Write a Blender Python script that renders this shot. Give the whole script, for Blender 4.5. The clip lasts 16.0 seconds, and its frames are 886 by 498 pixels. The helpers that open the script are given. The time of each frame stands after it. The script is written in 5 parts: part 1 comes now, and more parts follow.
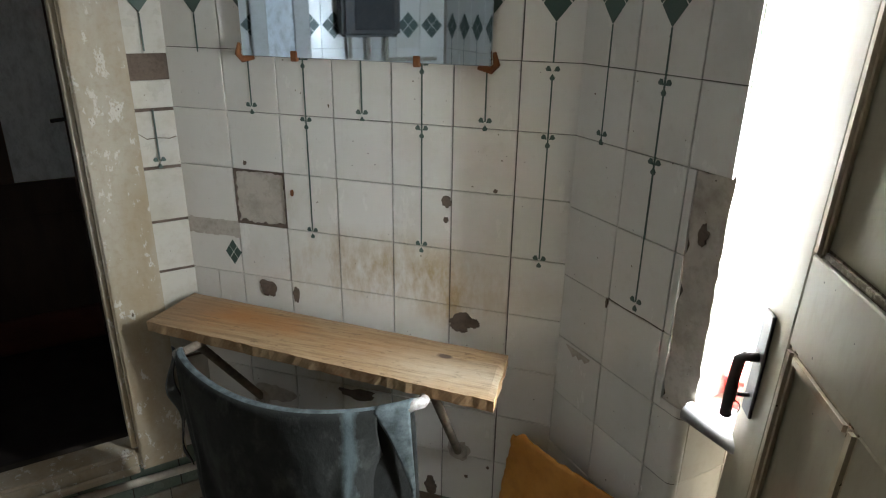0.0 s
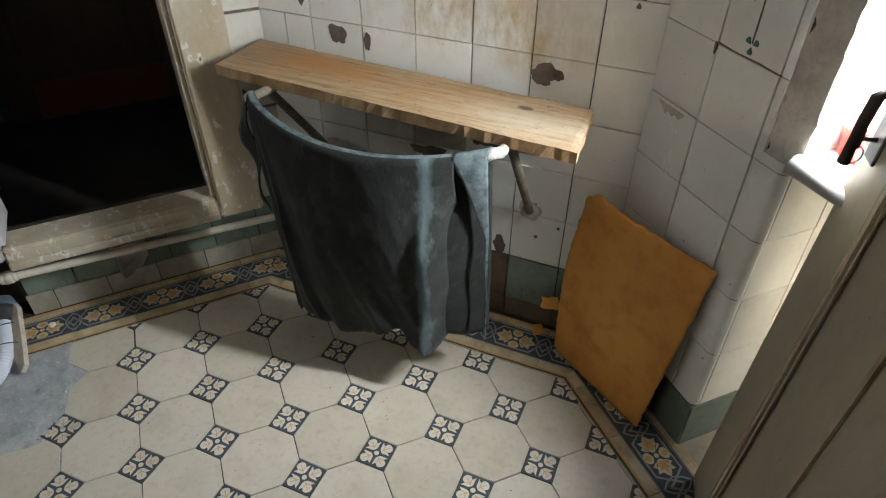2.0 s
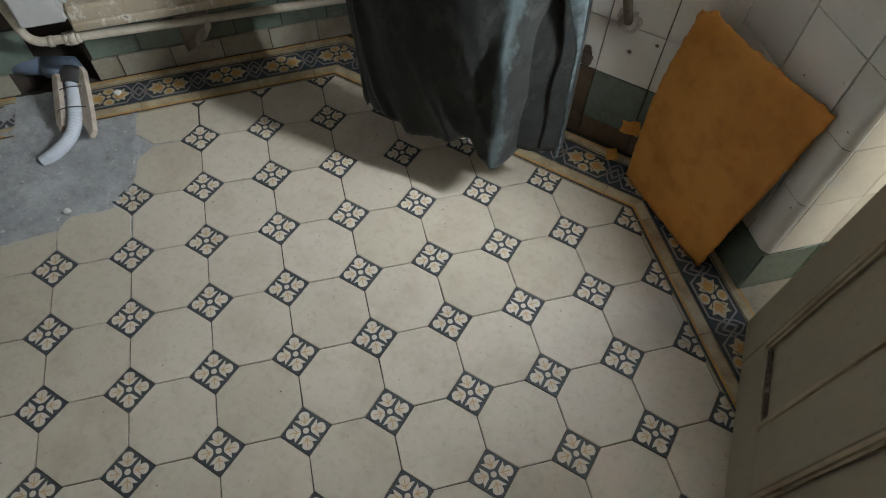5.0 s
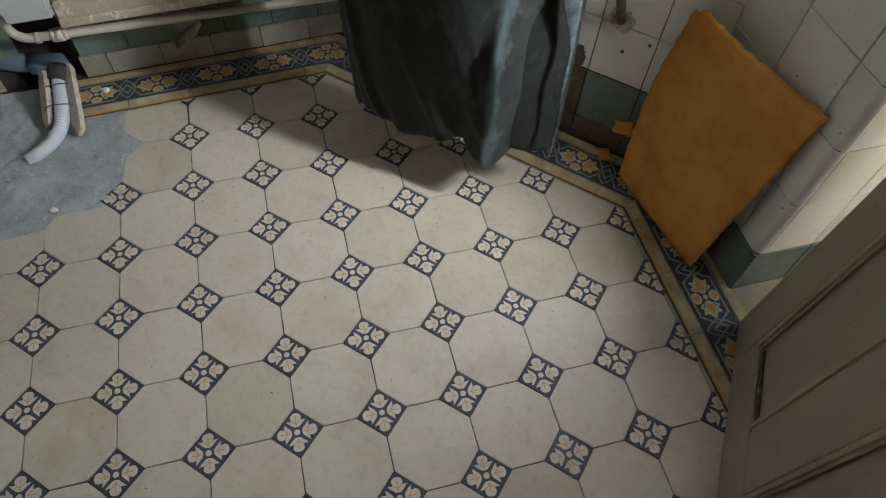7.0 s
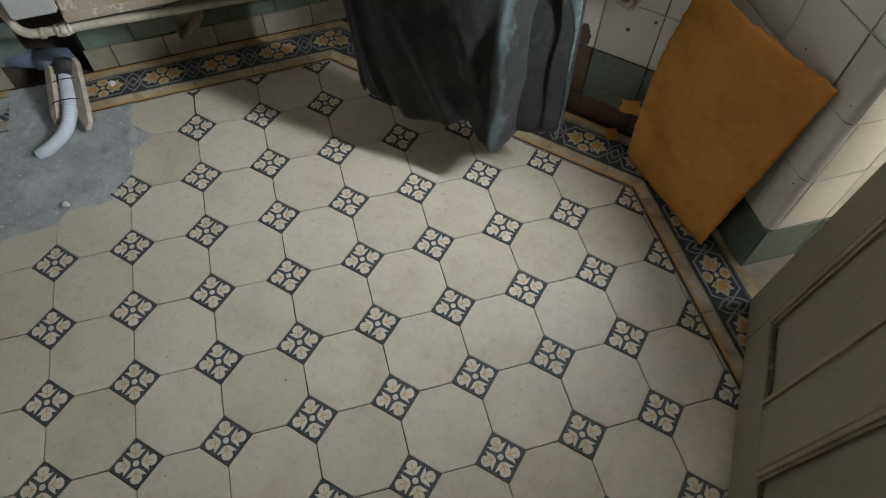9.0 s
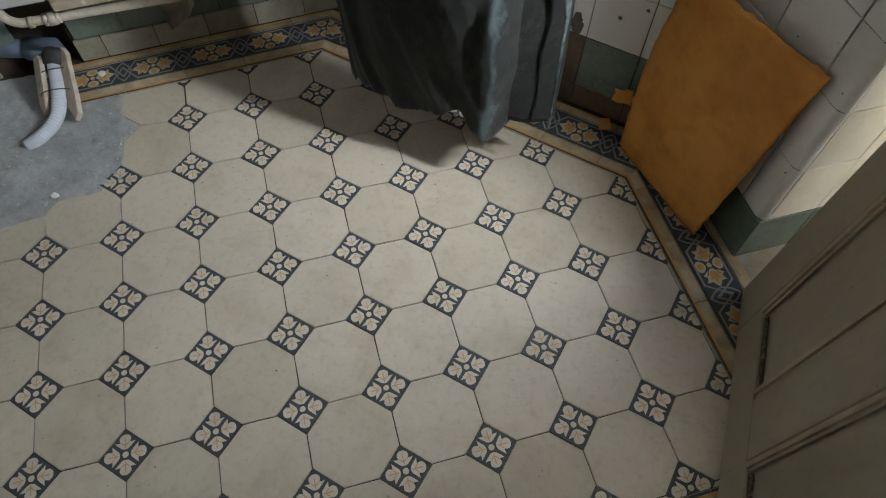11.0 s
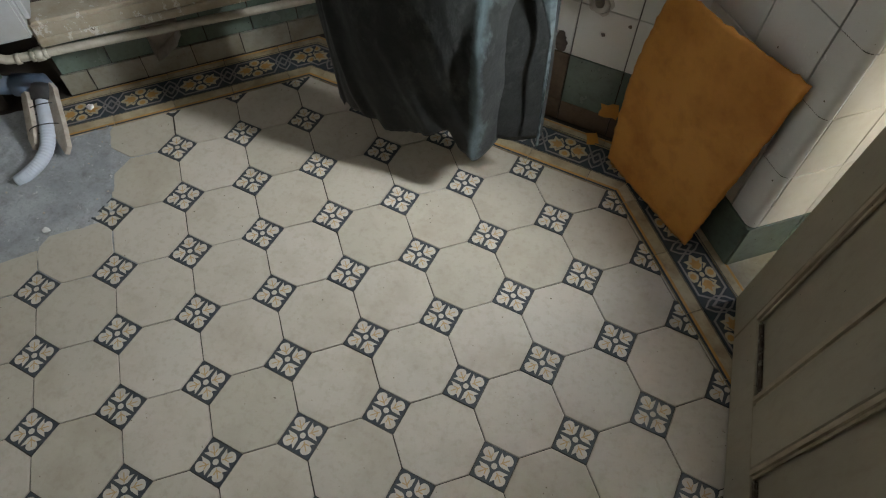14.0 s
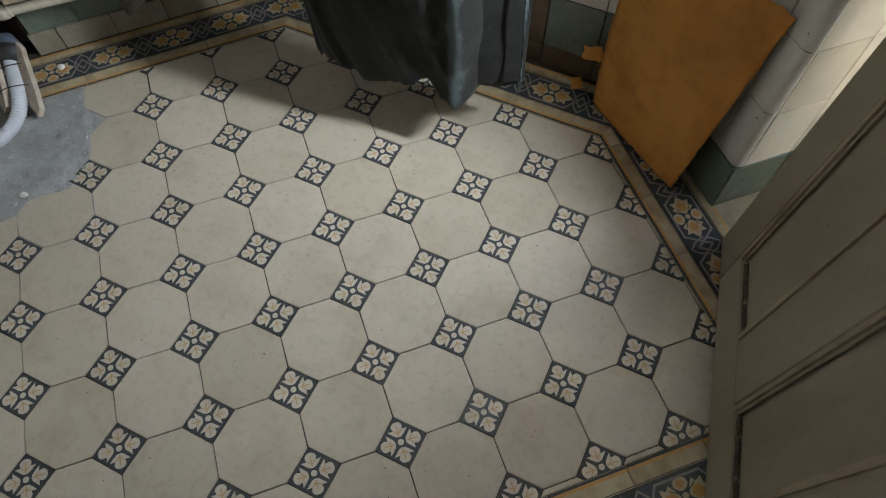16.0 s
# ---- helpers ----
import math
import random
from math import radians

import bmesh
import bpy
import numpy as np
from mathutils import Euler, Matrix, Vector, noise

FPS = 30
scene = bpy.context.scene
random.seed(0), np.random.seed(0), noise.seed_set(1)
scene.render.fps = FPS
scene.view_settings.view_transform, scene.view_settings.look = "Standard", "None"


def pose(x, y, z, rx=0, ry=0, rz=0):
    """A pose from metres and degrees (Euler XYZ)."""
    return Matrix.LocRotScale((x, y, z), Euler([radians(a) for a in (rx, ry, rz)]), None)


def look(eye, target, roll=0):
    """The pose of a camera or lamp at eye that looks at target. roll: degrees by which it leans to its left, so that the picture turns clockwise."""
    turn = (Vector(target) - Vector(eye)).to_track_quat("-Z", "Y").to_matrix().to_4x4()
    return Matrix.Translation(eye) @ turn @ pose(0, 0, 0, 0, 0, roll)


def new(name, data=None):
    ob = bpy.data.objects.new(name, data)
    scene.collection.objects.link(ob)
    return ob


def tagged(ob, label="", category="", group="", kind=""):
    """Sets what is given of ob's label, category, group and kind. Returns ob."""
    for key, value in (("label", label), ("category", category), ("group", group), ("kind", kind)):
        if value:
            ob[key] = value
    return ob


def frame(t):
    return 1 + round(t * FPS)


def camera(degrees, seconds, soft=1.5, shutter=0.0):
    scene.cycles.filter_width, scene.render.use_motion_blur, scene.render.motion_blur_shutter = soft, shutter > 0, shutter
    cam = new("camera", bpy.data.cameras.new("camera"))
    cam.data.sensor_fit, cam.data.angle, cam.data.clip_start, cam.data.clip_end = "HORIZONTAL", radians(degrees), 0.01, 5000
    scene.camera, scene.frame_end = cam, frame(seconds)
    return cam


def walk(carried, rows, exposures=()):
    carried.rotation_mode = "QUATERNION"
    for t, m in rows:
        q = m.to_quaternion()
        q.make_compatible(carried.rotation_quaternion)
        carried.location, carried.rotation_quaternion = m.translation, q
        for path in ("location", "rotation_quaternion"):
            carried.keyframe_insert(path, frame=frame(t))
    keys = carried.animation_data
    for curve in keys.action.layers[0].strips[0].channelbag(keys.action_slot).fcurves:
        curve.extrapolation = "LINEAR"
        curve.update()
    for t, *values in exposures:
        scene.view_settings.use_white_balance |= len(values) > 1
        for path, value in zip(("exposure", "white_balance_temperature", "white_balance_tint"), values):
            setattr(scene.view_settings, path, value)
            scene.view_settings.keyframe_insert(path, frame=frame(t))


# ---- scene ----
cam = camera(68.9, 16.0, soft=1.15)
PATH = [
    (0, (0.439, -0.675, 1.566), (-0.119, 1.108, 0.85), 0.9),
    (0.5, (0.439, -0.682, 1.524), (-0.118, 1.021, 0.636), 2.4),
    (1, (0.41, -0.685, 1.505), (-0.169, 0.941, 0.493), 1.9),
    (1.5, (0.403, -0.674, 1.463), (-0.143, 0.833, 0.268), 1.5),
    (2, (0.389, -0.68, 1.443), (-0.212, 0.751, 0.182), 0.4),
    (2.5, (0.379, -0.665, 1.437), (-0.226, 0.754, 0.163), 2.2),
    (3, (0.376, -0.661, 1.434), (-0.294, 0.715, 0.147), 0.4),
    (3.5, (0.374, -0.66, 1.432), (-0.312, 0.615, 0.054), 0.7),
    (4, (0.363, -0.656, 1.424), (-0.307, 0.552, -0.022), 0.9),
    (4.5, (0.352, -0.652, 1.416), (-0.272, 0.456, -0.128), 2.0),
    (5, (0.328, -0.642, 1.398), (-0.209, 0.326, -0.267), 2.4),
    (7.5, (0.32, -0.639, 1.392), (-0.187, 0.348, -0.272), 3.8),
    (8, (0.323, -0.64, 1.394), (-0.177, 0.355, -0.267), 3.6),
    (8.5, (0.326, -0.641, 1.396), (-0.191, 0.341, -0.268), 2.1),
    (9, (0.322, -0.64, 1.394), (-0.193, 0.293, -0.299), 1.1),
    (11.5, (0.34, -0.633, 1.38), (-0.159, 0.288, -0.324), 1.3),
    (12, (0.33, -0.636, 1.376), (-0.154, 0.288, -0.331), 0.8),
    (12.5, (0.334, -0.632, 1.374), (-0.132, 0.276, -0.346), 1.2),
    (13, (0.342, -0.635, 1.376), (-0.115, 0.309, -0.326), 1.8),
    (13.5, (0.339, -0.633, 1.385), (-0.118, 0.323, -0.311), 1.8),
    (14, (0.333, -0.638, 1.388), (-0.17, 0.339, -0.283), 0.2),
    (14.5, (0.339, -0.629, 1.389), (-0.182, 0.359, -0.27), -0.0),
    (15, (0.342, -0.639, 1.385), (-0.137, 0.364, -0.278), 0.8),
    (15.5, (0.357, -0.634, 1.37), (-0.093, 0.248, -0.367), -1.3),
    (16, (0.355, -0.632, 1.373), (-0.08, 0.248, -0.37), -1.0),
]
walk(cam, [(t, look(eye, target, roll)) for t, eye, target, roll in PATH], [(0, 3.25), (1.5, 3.6), (3, 3.85), (5, 3.6), (16, 3.55)])

# ---------- world, sun, large lights ----------
world = bpy.data.worlds.new("world")
scene.world = world
world.use_nodes = True
sky = world.node_tree.nodes.new("ShaderNodeTexSky")
sky.sky_type, sky.sun_disc = "NISHITA", False
sky.sun_elevation, sky.sun_rotation = radians(60), radians(225)
world.node_tree.links.new(sky.outputs[0], world.node_tree.nodes["Background"].inputs[0])
world.node_tree.nodes["Background"].inputs[1].default_value = 0.10


sun_data = bpy.data.lights.new("sun", "SUN")
sun_data.energy, sun_data.angle, sun_data.color = 0.5, radians(30), (1.0, 0.97, 0.93)
sun = new("sun", sun_data)
sun.matrix_world = look((-3.0, -3.0, 6.0), (-1.0, -1.0, 0.0))


def area_lamp(name, m, w, h, watts, colour):
    data = bpy.data.lights.new(name, "AREA")
    data.shape, data.size, data.size_y, data.energy, data.color = "RECTANGLE", w, h, watts, colour
    ob = new(name, data)
    ob.matrix_world = m
    return ob


# ---------- plan: lattice of the floor and the walls ----------
P = 0.186                       # pitch of the octagon floor
R2 = math.sqrt(0.5)
TILE = 0.15                     # wall tile pitch


def ij(i, j, z=0.0):
    """A place on the floor from lattice steps: i towards the window wall, j towards the pantry wall."""
    return Vector((P * (i - j) * R2, P * (i + j) * R2, z))


def wall_frame(corner, angle):
    """Local x runs along a wall from left to right as seen from the room, local -y points into the room."""
    return Matrix.Translation(Vector((*corner, 0.0))) @ Matrix.Rotation(radians(angle), 4, "Z")


CORNER_L, CORNER_R = (-0.745, 0.737), (0.295, 0.737)
MIRROR_WALL = wall_frame(CORNER_L, 0)
WINDOW_WALL = wall_frame(CORNER_R, -45)
PANTRY_WALL = wall_frame(CORNER_L, 48.9)
near_c = ij(3.95, -3.95)
NEAR_WALL = wall_frame(near_c.xy, -135)
W_MIRROR = CORNER_R[0] - CORNER_L[0]
L_WINDOW = (near_c.xy - Vector(CORNER_R)).length
FACET = 0.386                   # tiled part of the window wall before the opening
CEIL = 2.75

# ---------- materials ----------


class Nodes:
    def __init__(self, name):
        self.m = bpy.data.materials.new(name)
        self.m.use_nodes = True
        self.t = self.m.node_tree
        self.b = self.t.nodes["Principled BSDF"]

    def add(self, kind, **values):
        n = self.t.nodes.new(kind)
        for k, v in values.items():
            n.inputs[k].default_value = v
        return n

    def link(self, a, b):
        self.t.links.new(a, b)

    def coords(self):
        return self.t.nodes.new("ShaderNodeNewGeometry").outputs["Position"]

    def noise(self, scale, detail=4.0, rough=0.6, stretch=None, offset=None):
        n = self.add("ShaderNodeTexNoise", Scale=scale, Detail=detail, Roughness=rough)
        src = self.coords()
        if stretch or offset is not None:
            mp = self.add("ShaderNodeMapping")
            self.link(src, mp.inputs["Vector"])
            if stretch:
                mp.inputs["Scale"].default_value = stretch
            if offset is not None:
                self.link(offset, mp.inputs["Location"])
            src = mp.outputs["Vector"]
        self.link(src, n.inputs["Vector"])
        return n.outputs["Fac"]

    def ramp(self, fac, lo, hi, a=0.0, b=1.0):
        r = self.add("ShaderNodeMapRange")
        r.inputs["From Min"].default_value, r.inputs["From Max"].default_value = lo, hi
        r.inputs["To Min"].default_value, r.inputs["To Max"].default_value = a, b
        self.link(fac, r.inputs["Value"])
        return r.outputs["Result"]

    def mix(self, fac, a, b, mode="MIX"):
        n = self.t.nodes.new("ShaderNodeMix")
        n.data_type, n.blend_type = "RGBA", mode
        for socket, v in ((n.inputs[0], fac), (n.inputs[6], a), (n.inputs[7], b)):
            if isinstance(v, (int, float)):
                socket.default_value = v
            elif isinstance(v, tuple):
                socket.default_value = (*v, 1.0)
            else:
                self.link(v, socket)
        return n.outputs[2]

    def mul(self, a, b):
        n = self.t.nodes.new("ShaderNodeMath")
        n.operation = "MULTIPLY"
        for socket, v in ((n.inputs[0], a), (n.inputs[1], b)):
            if isinstance(v, (int, float)):
                socket.default_value = v
            else:
                self.link(v, socket)
        return n.outputs[0]

    def finish(self, colour, rough, height=None, strength=0.2, distance=0.002):
        for name, v in (("Base Color", colour), ("Roughness", rough)):
            if isinstance(v, (int, float)):
                self.b.inputs[name].default_value = v
            elif isinstance(v, tuple):
                self.b.inputs[name].default_value = (*v, 1.0)
            else:
                self.link(v, self.b.inputs[name])
        if height is not None:
            bump = self.add("ShaderNodeBump", Strength=strength, Distance=distance)
            self.link(height, bump.inputs["Height"])
            self.link(bump.outputs[0], self.b.inputs["Normal"])
        return self.m


def surface(name, base, dirt, rough=0.5, coarse=6.0, fine=90.0, amount=0.5, per_piece=0.0, bump=0.15, stretch=None, specks=0.0, edge=(0.45, 0.75), rough_to=None):
    """Base colour, with dirt in two scales of noise, small specks and a little difference from piece to piece."""
    n = Nodes(name)
    offset = None
    info = n.t.nodes.new("ShaderNodeObjectInfo")
    if per_piece:
        offset = n.mul(info.outputs["Random"], 37.0)
    big, small = n.noise(coarse, 5, 0.62, stretch, offset), n.noise(fine, 3, 0.6, stretch, offset)
    col = n.mix(n.mul(n.ramp(big, *edge), amount), base, dirt)
    col = n.mix(n.mul(n.ramp(small, 0.5, 0.8), amount * 0.6), col, dirt)
    if per_piece:
        col = n.mix(1.0, col, n.mix(info.outputs["Random"], (1 - per_piece, 1 - per_piece, 1 - per_piece * 1.25), (1.0, 1.0, 1.0)), "MULTIPLY")
    if specks:
        sp = n.noise(150.0, 0, 0.3, None, offset)
        col = n.mix(n.ramp(sp, 0.87 - specks * 0.03, 0.885), col, tuple(0.45 * c for c in dirt))
    r = n.ramp(big, 0.3, 0.8, rough, rough_to if rough_to else min(1.0, rough + 0.2))
    return n.finish(col, r, n.mix(0.35, big, small), bump)


M_OCT = surface("cream_floor_tile", (0.49, 0.44, 0.365), (0.27, 0.20, 0.125), 0.40, 6, 60, 0.55, 0.15, 0.08, None, 0.6, (0.48, 0.85))
M_DARK = surface("slate_blue_inlay", (0.032, 0.040, 0.050), (0.075, 0.072, 0.062), 0.5, 20, 120, 0.5, 0.15, 0.1)
M_CREAM = surface("cream_inlay", (0.56, 0.51, 0.43), (0.34, 0.28, 0.2), 0.5, 20, 120, 0.5, 0.1, 0.1)
M_INLAY = surface("yellowed_cream_inlay", (0.50, 0.42, 0.28), (0.28, 0.20, 0.11), 0.5, 20, 120, 0.5, 0.1, 0.1)
M_VEIN = surface("pale_ochre_inlay", (0.46, 0.30, 0.13), (0.30, 0.20, 0.10), 0.5, 20, 120, 0.5, 0.1, 0.1)
M_OCHRE = surface("ochre_inlay", (0.50, 0.27, 0.07), (0.25, 0.15, 0.06), 0.5, 20, 120, 0.5, 0.1, 0.1)
M_NAVY = surface("navy_inlay", (0.022, 0.034, 0.046), (0.08, 0.07, 0.06), 0.5, 20, 120, 0.45, 0.15, 0.1)
M_MAUVE = surface("grey_mauve_inlay", (0.25, 0.23, 0.225), (0.13, 0.11, 0.10), 0.5, 20, 120, 0.5, 0.1, 0.1)
M_TRIM = surface("sand_trim_tile", (0.50, 0.415, 0.275), (0.20, 0.13, 0.065), 0.5, 14, 80, 0.7, 0.25, 0.12, None, 0, (0.42, 0.7))
M_GROUT = surface("dark_grout", (0.055, 0.043, 0.033), (0.025, 0.02, 0.016), 0.95, 12, 90, 0.7, 0, 0.4)


def wall_tile_material():
    n = Nodes("white_glazed_tile")
    info = n.t.nodes.new("ShaderNodeObjectInfo")
    offset = n.mul(info.outputs["Random"], 37.0)
    big, small, grime = n.noise(4.5, 5, 0.62, None, offset), n.noise(45, 3, 0.6, None, offset), n.noise(9, 5, 0.7, (1, 1, 0.45))
    col = n.mix(info.outputs["Random"], (0.70, 0.685, 0.64), (0.77, 0.75, 0.705))
    col = n.mix(n.mul(n.ramp(big, 0.5, 0.85), 0.35), col, (0.46, 0.39, 0.28))
    col = n.mix(n.mul(n.ramp(small, 0.58, 0.8), 0.15), col, (0.42, 0.35, 0.25))
    for centre, scale, hi, amount in (((-0.15, 0.737, 0.91), (2.3, 1, 7.5), 1.0, 1.0), ((0.03, 0.737, 0.84), (9, 1, 9), 0.9, 0.6), ((-0.42, 0.737, 1.05), (22, 1, 9), 0.9, 0.5), ((-0.25, 0.737, 0.56), (4, 1, 8), 0.9, 0.6)):
        mp = n.add("ShaderNodeMapping")
        n.link(n.coords(), mp.inputs["Vector"])
        mp.inputs["Location"].default_value = tuple(-c * s for c, s in zip(centre, scale))
        mp.inputs["Scale"].default_value = scale
        ln = n.t.nodes.new("ShaderNodeVectorMath")
        ln.operation = "LENGTH"
        n.link(mp.outputs[0], ln.inputs[0])
        col = n.mix(n.mul(n.mul(n.ramp(ln.outputs["Value"], 0.2, hi, 1.0, 0.0), n.ramp(grime, 0.42, 0.62)), amount), col, (0.42, 0.30, 0.135))
    sp = n.noise(150.0, 0, 0.3, None, offset)
    col = n.mix(n.ramp(sp, 0.86, 0.89), col, (0.16, 0.13, 0.09))
    return n.finish(col, n.ramp(grime, 0.3, 0.8, 0.14, 0.34), n.mix(0.35, big, small), 0.04)


M_WALLTILE = wall_tile_material()
# Darker copy of the wall tile: the strip's shade is put into its colour.
M_STRIP_SHADED = surface("shaded_grey_cream_tile", (0.52, 0.50, 0.45), (0.34, 0.28, 0.19), 0.25, 9, 45, 0.5, 0.14, 0.08, None, 0.3)
# Niche copy of the white tile, with warm light put into its colour.
M_WALLTILE_WARM = surface("warm_lit_glazed_tile", (0.64, 0.60, 0.51), (0.42, 0.34, 0.22), 0.3, 6, 40, 0.35, 0.12, 0.04, None, 0, (0.5, 0.85))
M_GREEN = surface("green_glazed_tile", (0.175, 0.225, 0.190), (0.075, 0.075, 0.055), 0.14, 7, 60, 0.55, 0.22, 0.04, None, 0.4)
M_PLINTH = surface("stained_plinth_tile", (0.37, 0.35, 0.29), (0.20, 0.15, 0.09), 0.4, 8, 70, 0.75, 0.22, 0.1, None, 0.4)
M_BROWNTILE = surface("rust_brown_stained_tile", (0.15, 0.10, 0.065), (0.06, 0.04, 0.025), 0.5, 14, 80, 0.8, 0.25, 0.15)
M_TEAL = surface("dark_green_line_glaze", (0.045, 0.085, 0.07), (0.09, 0.10, 0.085), 0.3, 20, 120, 0.5, 0, 0.05)
M_MORTAR = surface("grey_cement", (0.50, 0.455, 0.395), (0.23, 0.19, 0.15), 0.92, 13, 60, 0.8, 0, 0.7, None, 0.4)


def concrete_material():
    """Rough trowelled screed with pale lime flecks and dark pits."""
    n = Nodes("rough_concrete")
    big, mid, fine, fleck = n.noise(5, 6, 0.7), n.noise(22, 7, 0.72), n.noise(120, 4, 0.7), n.noise(48, 5, 0.75)
    col = n.mix(n.ramp(big, 0.35, 0.65), (0.24, 0.25, 0.255), (0.40, 0.41, 0.415))
    col = n.mix(n.mul(n.ramp(mid, 0.5, 0.68), 0.7), col, (0.19, 0.185, 0.175))
    col = n.mix(n.mul(n.ramp(fine, 0.52, 0.75), 0.5), col, (0.13, 0.125, 0.12))
    col = n.mix(n.mul(n.ramp(fleck, 0.62, 0.66), 0.75), col, (0.58, 0.57, 0.54))
    return n.finish(col, 0.95, n.mix(0.5, mid, fine), 1.0, 0.004)


M_CONCRETE = concrete_material()
M_HOLE = surface("broken_brown_plaster", (0.14, 0.105, 0.08), (0.05, 0.038, 0.03), 0.95, 25, 120, 0.8, 0, 0.9)
M_PLASTER = surface("white_plaster", (0.74, 0.73, 0.70), (0.55, 0.52, 0.47), 0.8, 4, 60, 0.4, 0, 0.2)
M_HALL = surface("brown_hall_paint", (0.30, 0.22, 0.14), (0.2, 0.14, 0.08), 0.7, 4, 60, 0.4, 0, 0.2)


def chipped_paint():
    """Yellowed oil paint over white, with dark chips down to the wood."""
    n = Nodes("old_cream_oil_paint")
    big, fine, chips = n.noise(6, 5, 0.65, (1, 1, 0.4)), n.noise(70, 4, 0.6), n.noise(26, 7, 0.72, (1, 1, 0.6))
    col = n.mix(n.ramp(big, 0.4, 0.65), (0.40, 0.36, 0.285), (0.32, 0.255, 0.165))
    col = n.mix(n.mul(n.ramp(fine, 0.5, 0.8), 0.4), col, (0.24, 0.17, 0.09))
    col = n.mix(n.mul(n.ramp(chips, 0.575, 0.60), 0.75), col, (0.58, 0.56, 0.51))
    col = n.mix(n.ramp(chips, 0.655, 0.67), col, (0.085, 0.055, 0.032))
    return n.finish(col, n.ramp(big, 0.3, 0.8, 0.38, 0.6), n.mix(0.5, chips, fine), 0.5)


M_PAINT = chipped_paint()
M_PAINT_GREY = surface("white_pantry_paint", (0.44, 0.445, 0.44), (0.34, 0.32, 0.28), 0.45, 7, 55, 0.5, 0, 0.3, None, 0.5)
# Leaf set darker and bluer than the stile beside it.
M_LEAF = surface("blue_grey_leaf", (0.21, 0.225, 0.24), (0.13, 0.13, 0.125), 0.5, 7, 55, 0.5, 0, 0.3, None, 0.5)
M_DOOR = surface("cream_door_paint", (0.34, 0.30, 0.215), (0.18, 0.145, 0.09), 0.48, 4, 60, 0.4, 0, 0.25, (1, 1, 0.4), 0.3, (0.5, 0.85))
M_BARE = surface("chipped_dark_wood", (0.10, 0.075, 0.05), (0.36, 0.32, 0.25), 0.8, 40, 120, 0.8, 0, 0.5, None, 0, (0.55, 0.62))
M_DOOR_EDGE = surface("worn_yellow_edge_paint", (0.42, 0.345, 0.24), (0.17, 0.115, 0.065), 0.5, 14, 60, 0.7, 0, 0.3, (1, 1, 0.4), 0.5)


def shelf_material():
    n = Nodes("worn_pine_board")
    grain, big, small = n.noise(14, 6, 0.7, (0.35, 6, 6)), n.noise(5, 5, 0.65, (1, 2, 2)), n.noise(70, 3, 0.6, (0.3, 3, 3))
    col = n.mix(n.ramp(grain, 0.35, 0.7), (0.41, 0.285, 0.160), (0.25, 0.155, 0.075))
    col = n.mix(n.mul(n.ramp(small, 0.55, 0.75), 0.6), col, (0.15, 0.09, 0.05))

    def spot(centre, scale, lo, hi):
        mp = n.add("ShaderNodeMapping")
        n.link(n.coords(), mp.inputs["Vector"])
        mp.inputs["Location"].default_value = tuple(-c * s for c, s in zip(centre, scale))
        mp.inputs["Scale"].default_value = scale
        ln = n.t.nodes.new("ShaderNodeVectorMath")
        ln.operation = "LENGTH"
        n.link(mp.outputs[0], ln.inputs[0])
        ad = n.t.nodes.new("ShaderNodeMath")
        ad.operation = "ADD"
        n.link(ln.outputs["Value"], ad.inputs[0])
        n.link(n.ramp(big, 0.3, 0.7, -0.45, 0.45), ad.inputs[1])
        return n.ramp(ad.outputs[0], lo, hi, 1.0, 0.0)

    col = n.mix(n.mul(spot((-0.53, 0.62, 0.77), (5.0, 15, 6), 0.3, 1.35), 0.85), col, (0.35, 0.145, 0.035))
    col = n.mix(n.mul(spot((-0.16, 0.60, 0.77), (5.5, 12, 6), 0.3, 1.2), 0.35), col, (0.38, 0.18, 0.06))
    col = n.mix(n.mul(spot((0.07, 0.555, 0.77), (4.6, 16, 6), 0.2, 1.3), 0.6), col, (0.48, 0.42, 0.33))
    col = n.mix(spot((0.045, 0.62, 0.77), (45, 90, 6), 0.5, 1.0), col, (0.09, 0.055, 0.035))
    col = n.mix(n.mul(spot((-0.70, 0.64, 0.77), (9, 9, 6), 0.3, 1.2), 0.5), col, (0.22, 0.15, 0.095))
    streak, fleck = n.noise(9, 7, 0.75, (0.5, 9, 9)), n.noise(38, 5, 0.7, (0.7, 1.6, 1.6))
    col = n.mix(n.mul(n.ramp(streak, 0.52, 0.68), 0.6), col, (0.13, 0.075, 0.035))
    col = n.mix(n.mul(n.ramp(fleck, 0.58, 0.70), 0.65), col, (0.10, 0.06, 0.032))
    return n.finish(col, n.ramp(big, 0.3, 0.8, 0.6, 0.8), n.mix(0.5, streak, small), 0.7)


M_SHELF = shelf_material()


